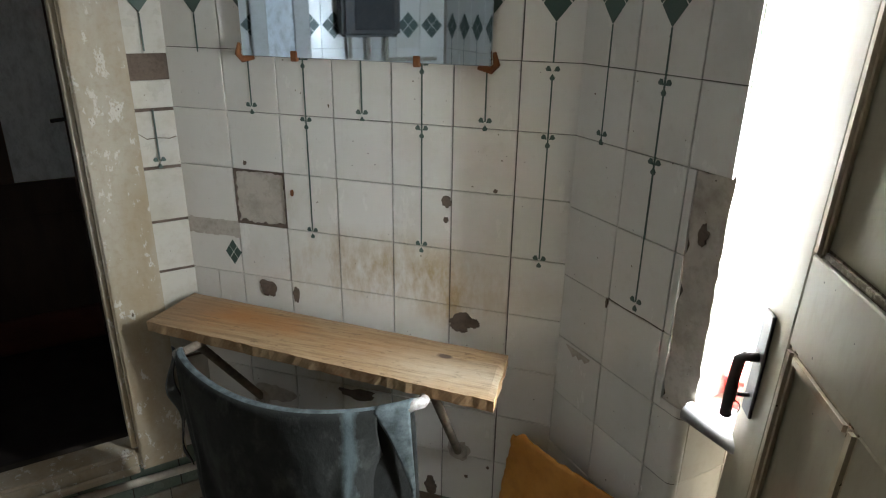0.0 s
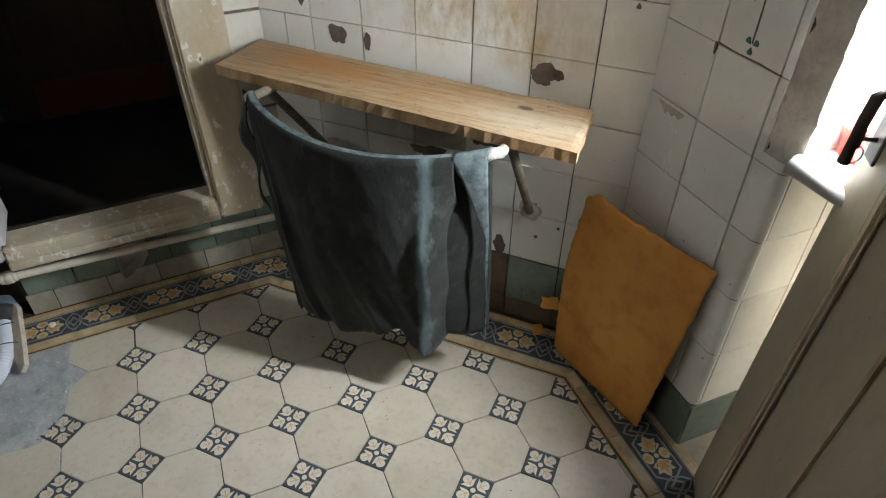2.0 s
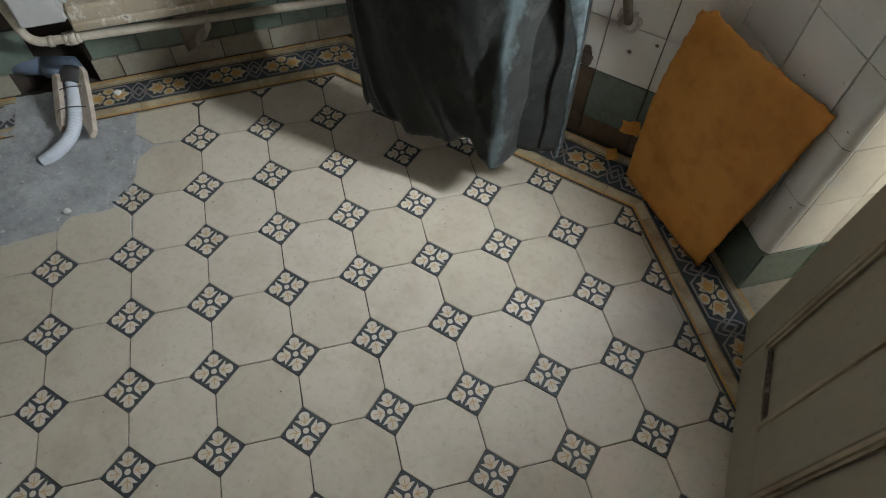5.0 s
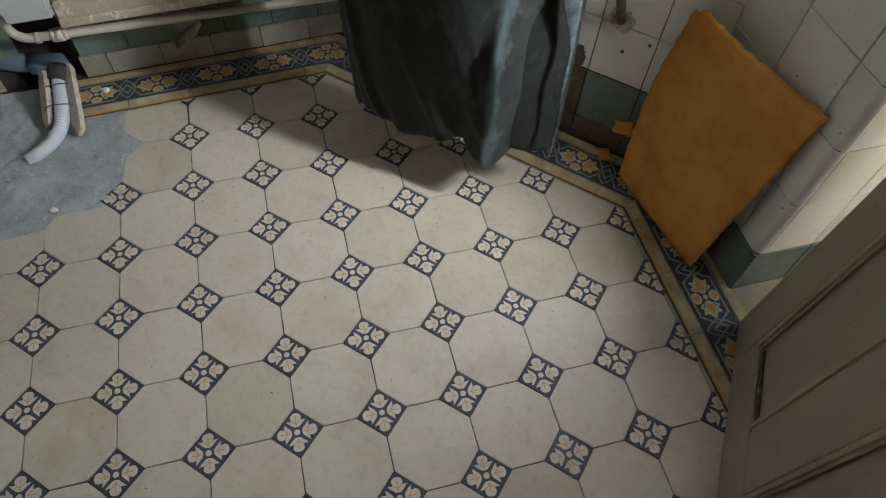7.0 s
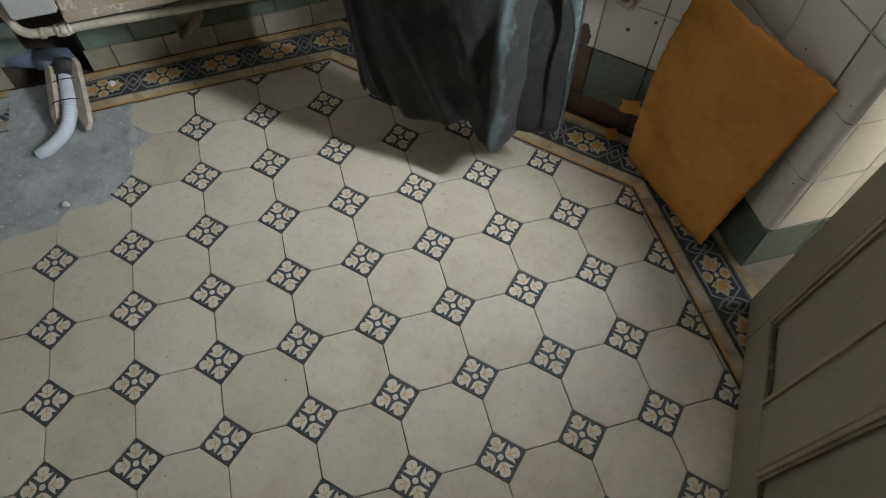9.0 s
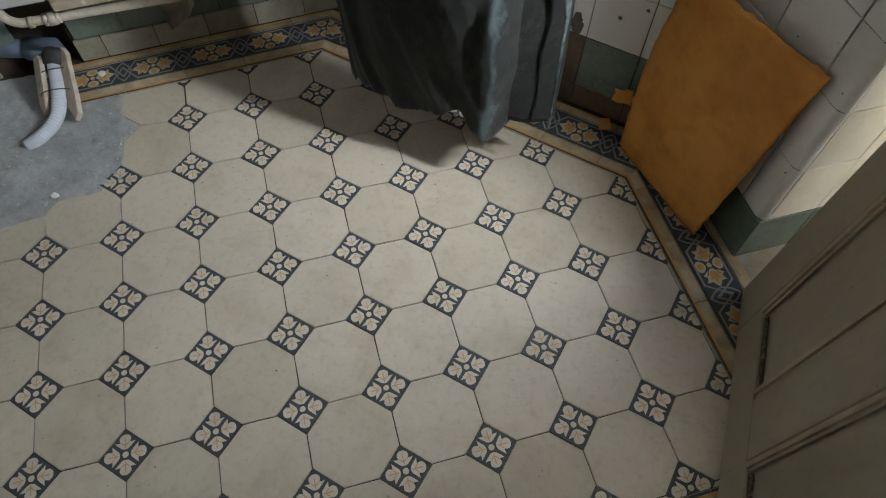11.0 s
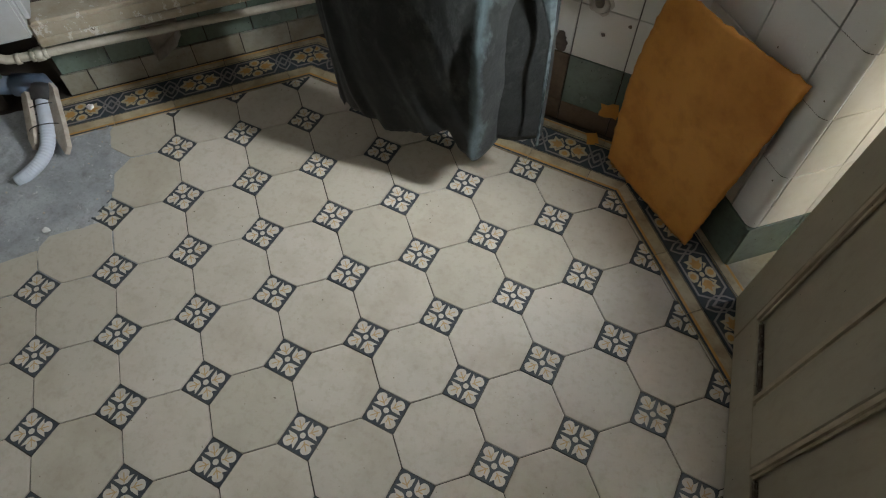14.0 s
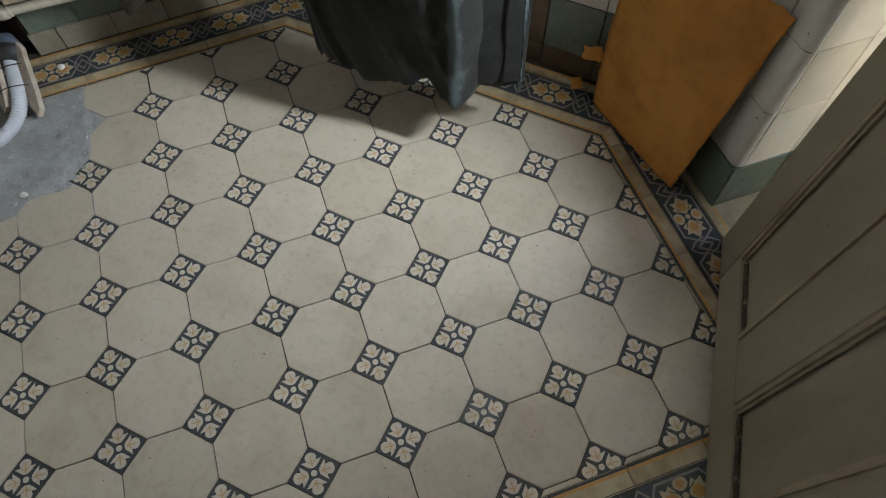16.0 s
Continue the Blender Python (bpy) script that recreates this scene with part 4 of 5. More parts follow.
def build_drain():
    drain = thing("drain_pipe", Matrix.Identity(4), "blue-grey plastic waste pipe coming out of the broken wall", "pipe")
    a, b = PANTRY_WALL @ Vector((-1.02, 0.085, 0.085)), Vector((-1.345, 0.098, 0.085))
    bm = bmesh.new()
    sweep(bm, [a + (a - b) * 0.6, b.lerp(a, 0.35)], 0.027, 18)
    part("tube", bm, M_PVC, drain)
    bm = bmesh.new()
    e = Vector((-1.318, 0.055, 0.070))
    sweep(bm, [b.lerp(a, 0.55), b.lerp(a, 0.05), b + Vector((0.012, -0.012, -0.002)), b.lerp(e, 0.6)], [0.033, 0.033, 0.032, 0.030], 18)
    part("elbow", bm, M_PVC, drain)
    bm = bmesh.new()
    sweep(bm, [b.lerp(e, 0.25), b.lerp(e, 0.5), b.lerp(e, 1.1)], [0.036, 0.036, 0.030], 18)
    part("sleeve", bm, M_RUBBER, drain, "black rubber sleeve")
    hose = thing("drain_hose", Matrix.Identity(4), "white corrugated drain hose lashed between two battens", "hose")
    pts = [e, Vector((-1.285, 0.025, 0.058)), Vector((-1.258, -0.002, 0.047)), Vector((-1.232, -0.030, 0.036)), Vector((-1.212, -0.062, 0.027)),
           Vector((-1.203, -0.095, 0.021)), Vector((-1.205, -0.125, 0.016)), Vector((-1.212, -0.152, 0.010)), Vector((-1.225, -0.172, 0.002))]
    fine = []
    for k in range(len(pts) - 1):
        for s in range(12):
            fine.append(pts[k].lerp(pts[k + 1], s / 12))
    for _ in range(14):
        fine = [fine[0]] + [(fine[k - 1] + fine[k] * 2 + fine[k + 1]) / 4 for k in range(1, len(fine) - 1)] + [fine[-1]]
    n = len(fine)
    bm = bmesh.new()
    sweep(bm, fine, [(0.0205 if k < n * 0.30 else 0.0195 + 0.0013 * math.cos(k * math.pi / 1.5)) * (1 - 0.1 * k / n) for k in range(n)], 16)
    part("tube", bm, M_HOSE, hose)
    for p, q in ((fine[int(n * 0.28)], fine[int(n * 0.28) + 1]), (fine[int(n * 0.08)], fine[int(n * 0.08) + 1])):
        ax = (q - p).normalized()
        s1 = Vector((0, 0, 1)) - ax * ax.z
        s1.normalize()
        s2 = ax.cross(s1)
        ring = [p + s1 * (0.024 * math.cos(t)) + s2 * (0.046 * math.sin(t)) for t in (2 * math.pi * k / 20 for k in range(21))]
        bm = bmesh.new()
        sweep(bm, ring, 0.0016, 6, False)
        part("wire", bm, M_IRON, hose, "black binding wire")
    for p, q, w in (((-1.360, 0.045, 0.080), (-1.252, -0.070, 0.006), 0.030), ((-1.318, 0.098, 0.086), (-1.160, -0.040, 0.006), 0.040)):
        p, q = Vector(p), Vector(q)
        d = q - p
        bm = bmesh.new()
        L = d.length
        out = [(0, -w * 0.35), (L * 0.12, -w / 2), (L * 0.8, -w / 2), (L, -w * 0.05), (L * 0.93, w * 0.4), (L * 0.7, w / 2), (L * 0.1, w / 2), (0, w * 0.2)]
        prism(bm, out, -0.007, 0.007, 0.002, 0.002)
        x = d.normalized()
        y = Vector((0, 0, 1)).cross(x).normalized()
        z = x.cross(y)
        m = Matrix(((x.x, y.x, z.x, p.x), (x.y, y.y, z.y, p.y), (x.z, y.z, z.z, p.z + 0.012), (0, 0, 0, 1))) @ Matrix.Rotation(radians(38), 4, "X")
        part("batten", bm, M_STICK, hose, "weathered wooden batten with a cut point", m)


build_drain()


def build_red_can():
    m = WINDOW_WALL @ Matrix.Translation((0.449, 0.088, SILL))
    can = thing("plastic_tub", m, "small bright red plastic tub on the window sill", "tub")
    bm = bmesh.new()
    sweep(bm, [(0, 0, 0.0005), (0, 0, 0.004), (0, 0, 0.05), (0, 0, 0.052)], [0.034, 0.037, 0.041, 0.043], 28)
    part("body", bm, M_RED, can)
    bm = bmesh.new()
    sweep(bm, [(0, 0, 0.0525), (0, 0, 0.062), (0, 0, 0.065)], [0.0445, 0.0445, 0.041], 28)
    part("lid", bm, M_RED, can)


build_red_can()

# ---------- concrete patch where floor tiles are missing ----------


def build_patch():
    bm = bmesh.new()
    grid, na, nb = {}, 110, 80
    for a in range(na + 1):
        for b in range(nb + 1):
            i, j = -8.2 + (-3.3 + 8.2) * a / na, 2.0 + (5.55 - 2.0) * b / nb
            p = ij(i, j)
            z = -0.0025 + 0.006 * noise.noise((p.x * 9, p.y * 9, 3)) * 0.6 + 0.003 * noise.noise((p.x * 40, p.y * 40, 1)) + 0.0015 * noise.noise((p.x * 95, p.y * 95, 5))
            z += 0.003 * abs(noise.noise((p.x * 22, p.y * 22, 7))) + (0.003 if i < -3.95 and j > 3.0 else 0.0)
            if (PANTRY_WALL.inverted() @ p).y > -0.103 and i > -5.0:
                z = -0.012
            if not (i < -3.95 and j > 3.0):
                z = min(z, -0.0035)
            grid[a, b] = bm.verts.new((p.x, p.y, z))
    for a in range(na):
        for b in range(nb):
            bm.faces.new((grid[a, b], grid[a + 1, b], grid[a + 1, b + 1], grid[a, b + 1])).smooth = True
    ob = link_mesh("concrete_patch", bm, M_CONCRETE)
    tagged(ob, "rough grey concrete patch where floor tiles are missing", "ground", kind="structure")
    rng = random.Random(8)
    for k in range(16):
        p = ij(rng.uniform(-5.6, -4.0), rng.uniform(3.1, 4.7))
        r = rng.uniform(0.0015, 0.004)
        if k == 0:
            p, r = Vector((-1.03, -0.255, 0)), 0.012
        elif k == 1:
            p, r = PANTRY_WALL @ Vector((-0.79, -0.01, 0)), 0.012
        bm = bmesh.new()
        bmesh.ops.create_icosphere(bm, subdivisions=1, radius=r)
        for v in bm.verts:
            v.co *= rng.uniform(0.7, 1.25)
            v.co.z *= 0.6
        crumb = link_mesh("plaster_crumb", bm, M_SILL if k < 2 else M_STICK, None, Matrix.Translation((p.x, p.y, r * 0.35)))
        tagged(crumb, "small white crumb of plaster", "debris", "plaster crumbs on the floor")


build_patch()

# ---------- floor tiles ----------
D = 0.300 * P                       # half diagonal of a dot tile
PANTRY_BASE = 0.068                 # the skirting stands back from the wall above
BW = 0.175                          # border width
edge_l = (PANTRY_WALL @ Vector((0, PANTRY_BASE - 0.008 - BW, 0)), PANTRY_WALL @ Vector((-3, PANTRY_BASE - 0.008 - BW, 0)))
Y_MID = 0.553
edge_r0, edge_r1 = ij(3.03, -3.05), ij(3.03, 3)
edge_n0, edge_n1 = ij(-9, -3.06), ij(3.2, -3.06)
FIELD = [((edge_r0.x, edge_r0.y), (edge_r1.x, edge_r1.y)), ((2, Y_MID), (-2, Y_MID)),
         ((edge_l[0].x, edge_l[0].y), (edge_l[1].x, edge_l[1].y)), ((edge_n0.x, edge_n0.y), (edge_n1.x, edge_n1.y))]


def in_field(poly, lines=None):
    full = area(poly)
    for a, b in lines or FIELD:
        poly = clip(poly, a, b)
        if len(poly) < 3:
            return [], False
    return poly, abs(area(poly) - full) < 1e-8


def dedupe(poly):
    out = []
    for p in poly:
        if not out or math.dist(p, out[-1]) > 2e-4:
            out.append(p)
    if len(out) > 1 and math.dist(out[0], out[-1]) < 2e-4:
        out.pop()
    return out if len(out) > 2 and abs(area(out)) > 2e-6 else []


def shrink(poly, k):
    c = (sum(p[0] for p in poly) / len(poly), sum(p[1] for p in poly) / len(poly))
    return [(c[0] + (p[0] - c[0]) * k, c[1] + (p[1] - c[1]) * k) for p in poly]


def turned(pts, angle):
    c, s = math.cos(angle), math.sin(angle)
    return [(p[0] * c - p[1] * s, p[0] * s + p[1] * c) for p in pts]


def disc(cx, cy, rx, ry, n=12):
    return [(cx + rx * math.cos(2 * math.pi * k / n), cy + ry * math.sin(2 * math.pi * k / n)) for k in range(n)]


def stroke(points, w):
    """Thin quads along a line."""
    out = []
    for p, q in zip(points, points[1:]):
        d = (Vector(q) - Vector(p)).normalized() * (w / 2)
        out.append([(p[0] + d.y - d.x, p[1] - d.x - d.y), (q[0] + d.y + d.x, q[1] - d.x + d.y), (q[0] - d.y + d.x, q[1] + d.x + d.y), (p[0] - d.y - d.x, p[1] + d.x - d.y)])
    return out


def mirrored(pts):
    return pts + [(p[0], -p[1]) for p in reversed(pts) if abs(p[1]) > 1e-9]


def dot_shapes():
    """Outline of the dot tile, then its inlaid shapes with a material slot and a height."""
    base = [(D * 0.985 * math.cos(a), D * 0.985 * math.sin(a)) for a in (radians(45 + 90 * k) for k in range(4))]
    shapes = []
    petal = [(0.200, 0.0), (0.205, 0.058), (0.230, 0.128), (0.305, 0.208), (0.390, 0.300), (0.480, 0.382), (0.470, 0.280), (0.468, 0.172),
             (0.535, 0.200), (0.605, 0.215), (0.675, 0.192), (0.735, 0.134), (0.768, 0.052)]
    petal = [(p[0], -p[1]) for p in petal]
    for k in range(4):
        a = radians(45 + 90 * k)
        shapes.append((turned([(D * x, D * y) for x, y in mirrored(petal)], a), 1, 0.0003))
        for vein in ([(0.27, 0.0), (0.62, 0.0)], [(0.33, 0.0), (0.45, 0.13)], [(0.33, 0.0), (0.45, -0.13)]):
            for q in stroke([(D * x, D * y) for x, y in vein], D * 0.042):
                shapes.append((turned(q, a), 2, 0.0005))
    shapes.append((disc(0, 0, D * 0.118, D * 0.118), 1, 0.0003))
    return base, shapes


DOT_BASE, DOT_SHAPES = dot_shapes()
OCT = [(P * x, P * y) for x, y in ((0.5, -0.2), (0.5, 0.2), (0.2, 0.5), (-0.2, 0.5), (-0.5, 0.2), (-0.5, -0.2), (-0.2, -0.5), (0.2, -0.5))]
OCT = [(p[0] * 0.986, p[1] * 0.986) for p in turned(OCT, radians(45))]


def patterned(base, shapes, mats_n, z=0.0):
    bm = bmesh.new()
    base = dedupe(base)
    prism(bm, base, z - 0.012, z, 0.0008, 0.0006)
    for pts, slot, h in shapes:
        pts = dedupe(pts)
        if pts:
            f = bm.faces.new([bm.verts.new((p[0], p[1], z + h)) for p in pts])
            f.material_index = slot
    return bm


def mesh_of(name, bm, mats):
    me = bpy.data.meshes.new(name)
    bm.normal_update()
    bm.to_mesh(me)
    bm.free()
    for x in mats:
        me.materials.append(x)
    return me


def lay_floor():
    rng = random.Random(11)
    dot_mats, oct_mats = [M_DARK, M_CREAM, M_VEIN], [M_OCT]
    dot_full = mesh_of("dot_tile", patterned(DOT_BASE, DOT_SHAPES, 3), dot_mats)
    bm = bmesh.new()
    prism(bm, OCT, -0.012, 0.0, 0.0012, 0.0008)
    oct_full = mesh_of("octagon_tile", bm, oct_mats)
    for i in range(-9, 5):
        for j in range(-4, 7):
            for kind in ("oct", "dot"):
                ci, cj = (i + 0.5, j + 0.5) if kind == "oct" else (i, j)
                if ci < -3.95 and cj > 3.05 and not (ci > -4.1 and cj < 3.1):
                    continue
                if kind == "dot" and (ci, cj) in ((-5, 3), (-6, 3), (-7, 3), (-8, 3), (-9, 3)):
                    continue
                c = ij(ci, cj)
                shape = OCT if kind == "oct" else DOT_BASE
                world_poly = [(p[0] + c.x, p[1] + c.y) for p in shape]
                poly, whole = in_field(world_poly)
                if kind == "oct" and ci < -4.2 and 2.2 < cj < 3.0:      # edge broken along the patch
                    k = 0.14 if ci > -5 else 0.42
                    cut0, cut1 = ij(ci + 1, cj + 0.5 - k * 0.7), ij(ci - 1, cj + 0.5 - k * 1.3)
                    poly = clip(poly, (cut0.x, cut0.y), (cut1.x, cut1.y))
                    whole = False
                elif kind == "oct" and (ci, cj) == (-3.5, 4.5):
                    poly, whole = in_field(shrink(world_poly, 0.97))
                poly = dedupe(poly)
                if not poly or area(poly) < 2e-4:
                    continue
                m = Matrix.Translation((c.x, c.y, rng.uniform(-0.0007, 0.0005))) @ Euler((rng.gauss(0, 0.0025), rng.gauss(0, 0.0025), rng.gauss(0, 0.006))).to_matrix().to_4x4()
                name = "octagon_tile" if kind == "oct" else "dot_tile"
                if whole:
                    ob = link_data(name, oct_full if kind == "oct" else dot_full, None, floor, m)
                else:
                    local = [(p[0] - c.x, p[1] - c.y) for p in poly]
                    if kind == "oct":
                        if ci < -4.2 and 2.2 < cj < 3.0:
                            local = dedupe(jag(local, 0.0025, 0.02, int(ci * 10)))
                        bm = bmesh.new()
                        prism(bm, local, -0.012, 0.0, 0.0012, 0.0008)
                    else:
                        lines = [((a[0] - c.x, a[1] - c.y), (b[0] - c.x, b[1] - c.y)) for a, b in FIELD]
                        cut = [(in_field(s, lines)[0], slot, h) for s, slot, h in DOT_SHAPES]
                        bm = patterned(local, cut, 3)
                    link_data(name, mesh_of(name, bm, oct_mats if kind == "oct" else dot_mats), None, floor, Matrix.Translation((c.x, c.y, 0)))


lay_floor()


# ---------- patterned border ----------
TR, TO = 0.048, 0.033               # widths of the inner and the outer trim
BP = 0.1756                         # border tile length
def band_shapes():
    """A navy tile with a six-petalled ochre flower between angular mauve lines."""
    w0, w1, mid = TR + 0.001, BW - TO - 0.001, (TR + BW - TO) / 2
    h = BP / 2 - 0.0006
    base = [(-h, w0), (h, w0), (h, w1), (-h, w1)]
    shapes = []
    a = 0.056
    tri = mirrored([(0.16 * a, 0.0), (0.21 * a, -0.10 * a), (0.34 * a, -0.33 * a), (0.47 * a, -0.50 * a), (0.60 * a, -0.34 * a), (0.84 * a, -0.46 * a), (0.83 * a, -0.21 * a), (1.04 * a, -0.08 * a), (1.10 * a, -0.0)])
    inner = mirrored([(0.28 * a, 0.0), (0.44 * a, -0.24 * a), (0.58 * a, -0.19 * a), (0.72 * a, -0.26 * a), (0.70 * a, -0.10 * a), (0.90 * a, -0.02 * a)])
    for t in (0, math.pi):
        shapes.append(([(x, y + mid) for x, y in turned(tri, t)], 1, 0.0003))
        shapes.append(([(x, y + mid) for x, y in turned(inner, t)], 2, 0.0005))
    lobe = mirrored([(0.0095, 0.0), (0.013, -0.0090), (0.021, -0.0165), (0.031, -0.0150), (0.0370, -0.005)])
    heart = mirrored([(0.015, 0.0), (0.020, -0.0080), (0.028, -0.0085), (0.0325, -0.001)])
    for t in (math.pi / 2, -math.pi / 2):
        shapes.append(([(x, y + mid) for x, y in turned(lobe, t)], 1, 0.00035))
        shapes.append(([(x, y + mid) for x, y in turned(heart, t)], 2, 0.0005))
    for s in stroke([(-0.028, mid - 0.0175), (0.028, mid + 0.0175)], 0.0022) + stroke([(-0.028, mid + 0.0175), (0.028, mid - 0.0175)], 0.0022):
        shapes.append((s, 0, 0.0006))
    shapes.append((disc(0, mid, 0.0105, 0.0095), 0, 0.0007))
    shapes.append((disc(0, mid, 0.0072, 0.0064), 1, 0.0009))
    lines = []
    e = 0.0375
    for s in (-1, 1):
        lines += stroke([(-0.050, mid + s * e), (0.050, mid + s * e)], 0.0052)
        for k in (-1, 1):
            lines += stroke([(k * 0.050, mid + s * e), (k * 0.060, mid + s * 0.023), (k * 0.0865, mid - s * 0.016)], 0.0052)
            lines += stroke([(k * 0.0865, mid + s * 0.038), (k * 0.073, mid + s * 0.023), (k * 0.064, mid + s * 0.0)], 0.0046)
            lines += stroke([(k * 0.0865, mid + s * 0.020), (k * 0.0745, mid + s * 0.0)], 0.0036)
    shapes += [(l, 3, 0.0004) for l in lines]
    return base, shapes


def strip_shapes(what):
    """Outline of a trim tile, with its dark and ochre lines."""
    x = BP / 2 - 0.0008
    quad = lambda y0, y1: [(-x, y0), (x, y0), (x, y1), (-x, y1)]
    if what == "inner":
        return quad(0.0015, TR - 0.001), [(quad(0.0025, 0.0085), 1, 0.0003), (quad(0.0085, 0.0155), 2, 0.0003), (quad(TR - 0.0045, TR - 0.0025), 3, 0.0003)]
    return quad(BW - TO + 0.001, BW - 0.0015), [(quad(BW - 0.0095, BW - 0.0035), 2, 0.0003), (quad(BW - TO + 0.0025, BW - TO + 0.0045), 3, 0.0003)]


BAND_BASE, BAND_SHAPES = band_shapes()
BAND_MATS = [M_NAVY, M_INLAY, M_OCHRE, M_MAUVE]
TRIM_MATS = [M_TRIM, M_NAVY, M_OCHRE, M_DARK]


def lay_border(name, a, direction, length, start, cut0, cut1, skip=()):
    """A border along a line from a; local y runs outwards, to the wall. cut0, cut1: slopes (run per rise) of the mitred ends."""
    run = Vector(direction).normalized()
    m = Matrix(((run.x, -run.y, 0, a.x), (run.y, run.x, 0, a.y), (0, 0, 1, 0), (0, 0, 0, 1)))
    ends = [((cut0 * 1.0, 1.0), (0.0, 0.0)), ((length, 0.0), (length + cut1, 1.0))]
    band_full = mesh_of("border_tile", patterned(BAND_BASE, BAND_SHAPES, 4), BAND_MATS)
    rng = random.Random(len(name) * 7 + int(length * 100))
    x = start
    while x - BP / 2 < length + BW:
        if not any(s0 <= x <= s1 for s0, s1 in skip):
            for what in ("band", "inner", "outer"):
                base, shapes = (BAND_BASE, BAND_SHAPES) if what == "band" else strip_shapes(what)
                lines = [((p[0] - x, p[1]), (q[0] - x, q[1])) for p, q in ends]
                poly, whole = in_field(base, lines)
                poly = dedupe(poly)
                if poly and area(poly) > 1e-4:
                    t = m @ Matrix.Translation((x, 0, rng.uniform(-0.0006, 0.0008)))
                    if what == "band":
                        if whole:
                            link_data("border_tile", band_full, None, floor, t)
                        else:
                            cut = [(in_field(s, lines)[0], slot, h) for s, slot, h in BAND_SHAPES]
                            link_data("border_tile", mesh_of("border_tile", patterned(poly, cut, 4), BAND_MATS), None, floor, t)
                    else:
                        cut = [(in_field(q, lines)[0], slot, h) for q, slot, h in shapes]
                        link_data("trim_tile", mesh_of("trim_tile", patterned(poly, cut, 4, 0.001), TRIM_MATS), None, floor, t)
        x += BP


def meet(p, d, q, e):
    """Where two lines cross."""
    k = ((q.x - p.x) * e.y - (q.y - p.y) * e.x) / (d.x * e.y - d.y * e.x)
    return Vector((p.x + d.x * k, p.y + d.y * k, 0))


def lay_borders():
    d_r, d_m = (edge_r1 - edge_r0).normalized(), Vector((-1, 0, 0))
    d_l = (edge_l[1] - edge_l[0]).normalized()
    d_n = (edge_n1 - edge_n0).normalized()
    y0 = Vector((0, Y_MID, 0))
    c_rm, c_ml, c_nr = meet(edge_r0, d_r, y0, d_m), meet(y0, d_m, edge_l[0], d_l), meet(edge_n0, d_n, edge_r0, d_r)

    k = math.tan(radians(22.5))
    kl = math.tan(math.acos(max(-1, min(1, d_l.dot(d_m)))) / 2)
    n_left, n_mid = (c_ml - edge_l[1]).length, (c_rm - c_ml).length
    lay_border("left", edge_l[1], -d_l, n_left, (3 - 0.2896) % BP - BP, 0.0, kl, [(2.0, 3 - 0.86)])
    lay_border("mid", c_ml, -d_m, n_mid, (0.072 - c_ml.x) % BP - BP, -kl, k)
    lay_border("right", c_rm, -d_r, (c_nr - c_rm).length, (Vector((0.515, 0.393, 0)) - c_rm).dot(-d_r) % BP - BP, -k, 1.0)
    lay_border("near", c_nr, -d_n, 2.2, (Vector((0.682, -0.230, 0)) - c_nr).dot(-d_n) % BP - BP, -1.0, 0.0)


lay_borders()


# ---------- wall tiles ----------
def tile_mesh(w, h, mat, t=0.008):
    bm = bmesh.new()
    g, s, e, b = 0.0015, 0.0009, 0.0010, 0.0010
    prism(bm, [(g, s), (w - g, s), (w - g, h - s), (g, h - s)], -t + 0.0005, 0.0, e, b)
    bmesh.ops.transform(bm, verts=bm.verts, matrix=Matrix.Rotation(radians(90), 4, "X"))
    return mesh_of("wall_tile", bm, [mat])


TILE_CACHE = {}


def set_tile(parent, x, z, w, h, mat, rng, y=0.0, name="wall_tile", rough=1.0, base=None):
    """One glazed tile; local x along the wall, -y into the room."""
    key = (round(w, 4), round(h, 4), mat.name)
    if key not in TILE_CACHE:
        TILE_CACHE[key] = tile_mesh(w, h, mat)
    m = Matrix.Translation((x, y + rng.uniform(-0.0006, 0.0006) * rough, z)) @ Euler((rng.gauss(0, 0.003) * rough, rng.gauss(0, 0.0015) * rough, rng.gauss(0, 0.003) * rough)).to_matrix().to_4x4()
    return link_data(name, TILE_CACHE[key], None, parent, (base @ m) if base is not None else m)


def flat_on_wall(parent, name, pts, mat, proud=0.0012, label="", thick=0.004):
    """A flat shape on a wall's face, from points (along, up)."""
    bm = bmesh.new()
    prism(bm, dedupe(pts), -thick, proud)
    bmesh.ops.transform(bm, verts=bm.verts, matrix=Matrix.Rotation(radians(90), 4, "X"))
    return part(name, bm, mat, parent, label)


def ornament(parent, x, end, frieze=True, start=1.53, stops=(), low=0.0, lift=0.0):
    """A green diamond over a thin line with trefoils."""
    if frieze:
        for dx, dz in ((0, 0.5), (0, -0.5), (0.5, 0), (-0.5, 0)):
            c = (x + dx * 0.062, 1.605 - low + dz * 0.077)
            flat_on_wall(parent, "diamond_inlay", [(c[0], c[1] - 0.036), (c[0] + 0.029, c[1]), (c[0], c[1] + 0.036), (c[0] - 0.029, c[1])], M_TEAL, 0.0012 + lift)
    flat_on_wall(parent, "line_inlay", [(x - 0.0017, end), (x + 0.0017, end), (x + 0.0017, start), (x - 0.0017, start)], M_TEAL, 0.0012 + lift)
    for z in stops:
        for ang in (-90, 35, 145):
            leaf = turned([(0.003, 0), (0.012, -0.006), (0.0165, -0.004), (0.0165, 0.004), (0.012, 0.006)], radians(ang))
            flat_on_wall(parent, "trefoil_inlay", [(p[0] + x, p[1] + z) for p in leaf], M_TEAL, 0.0016 + lift)


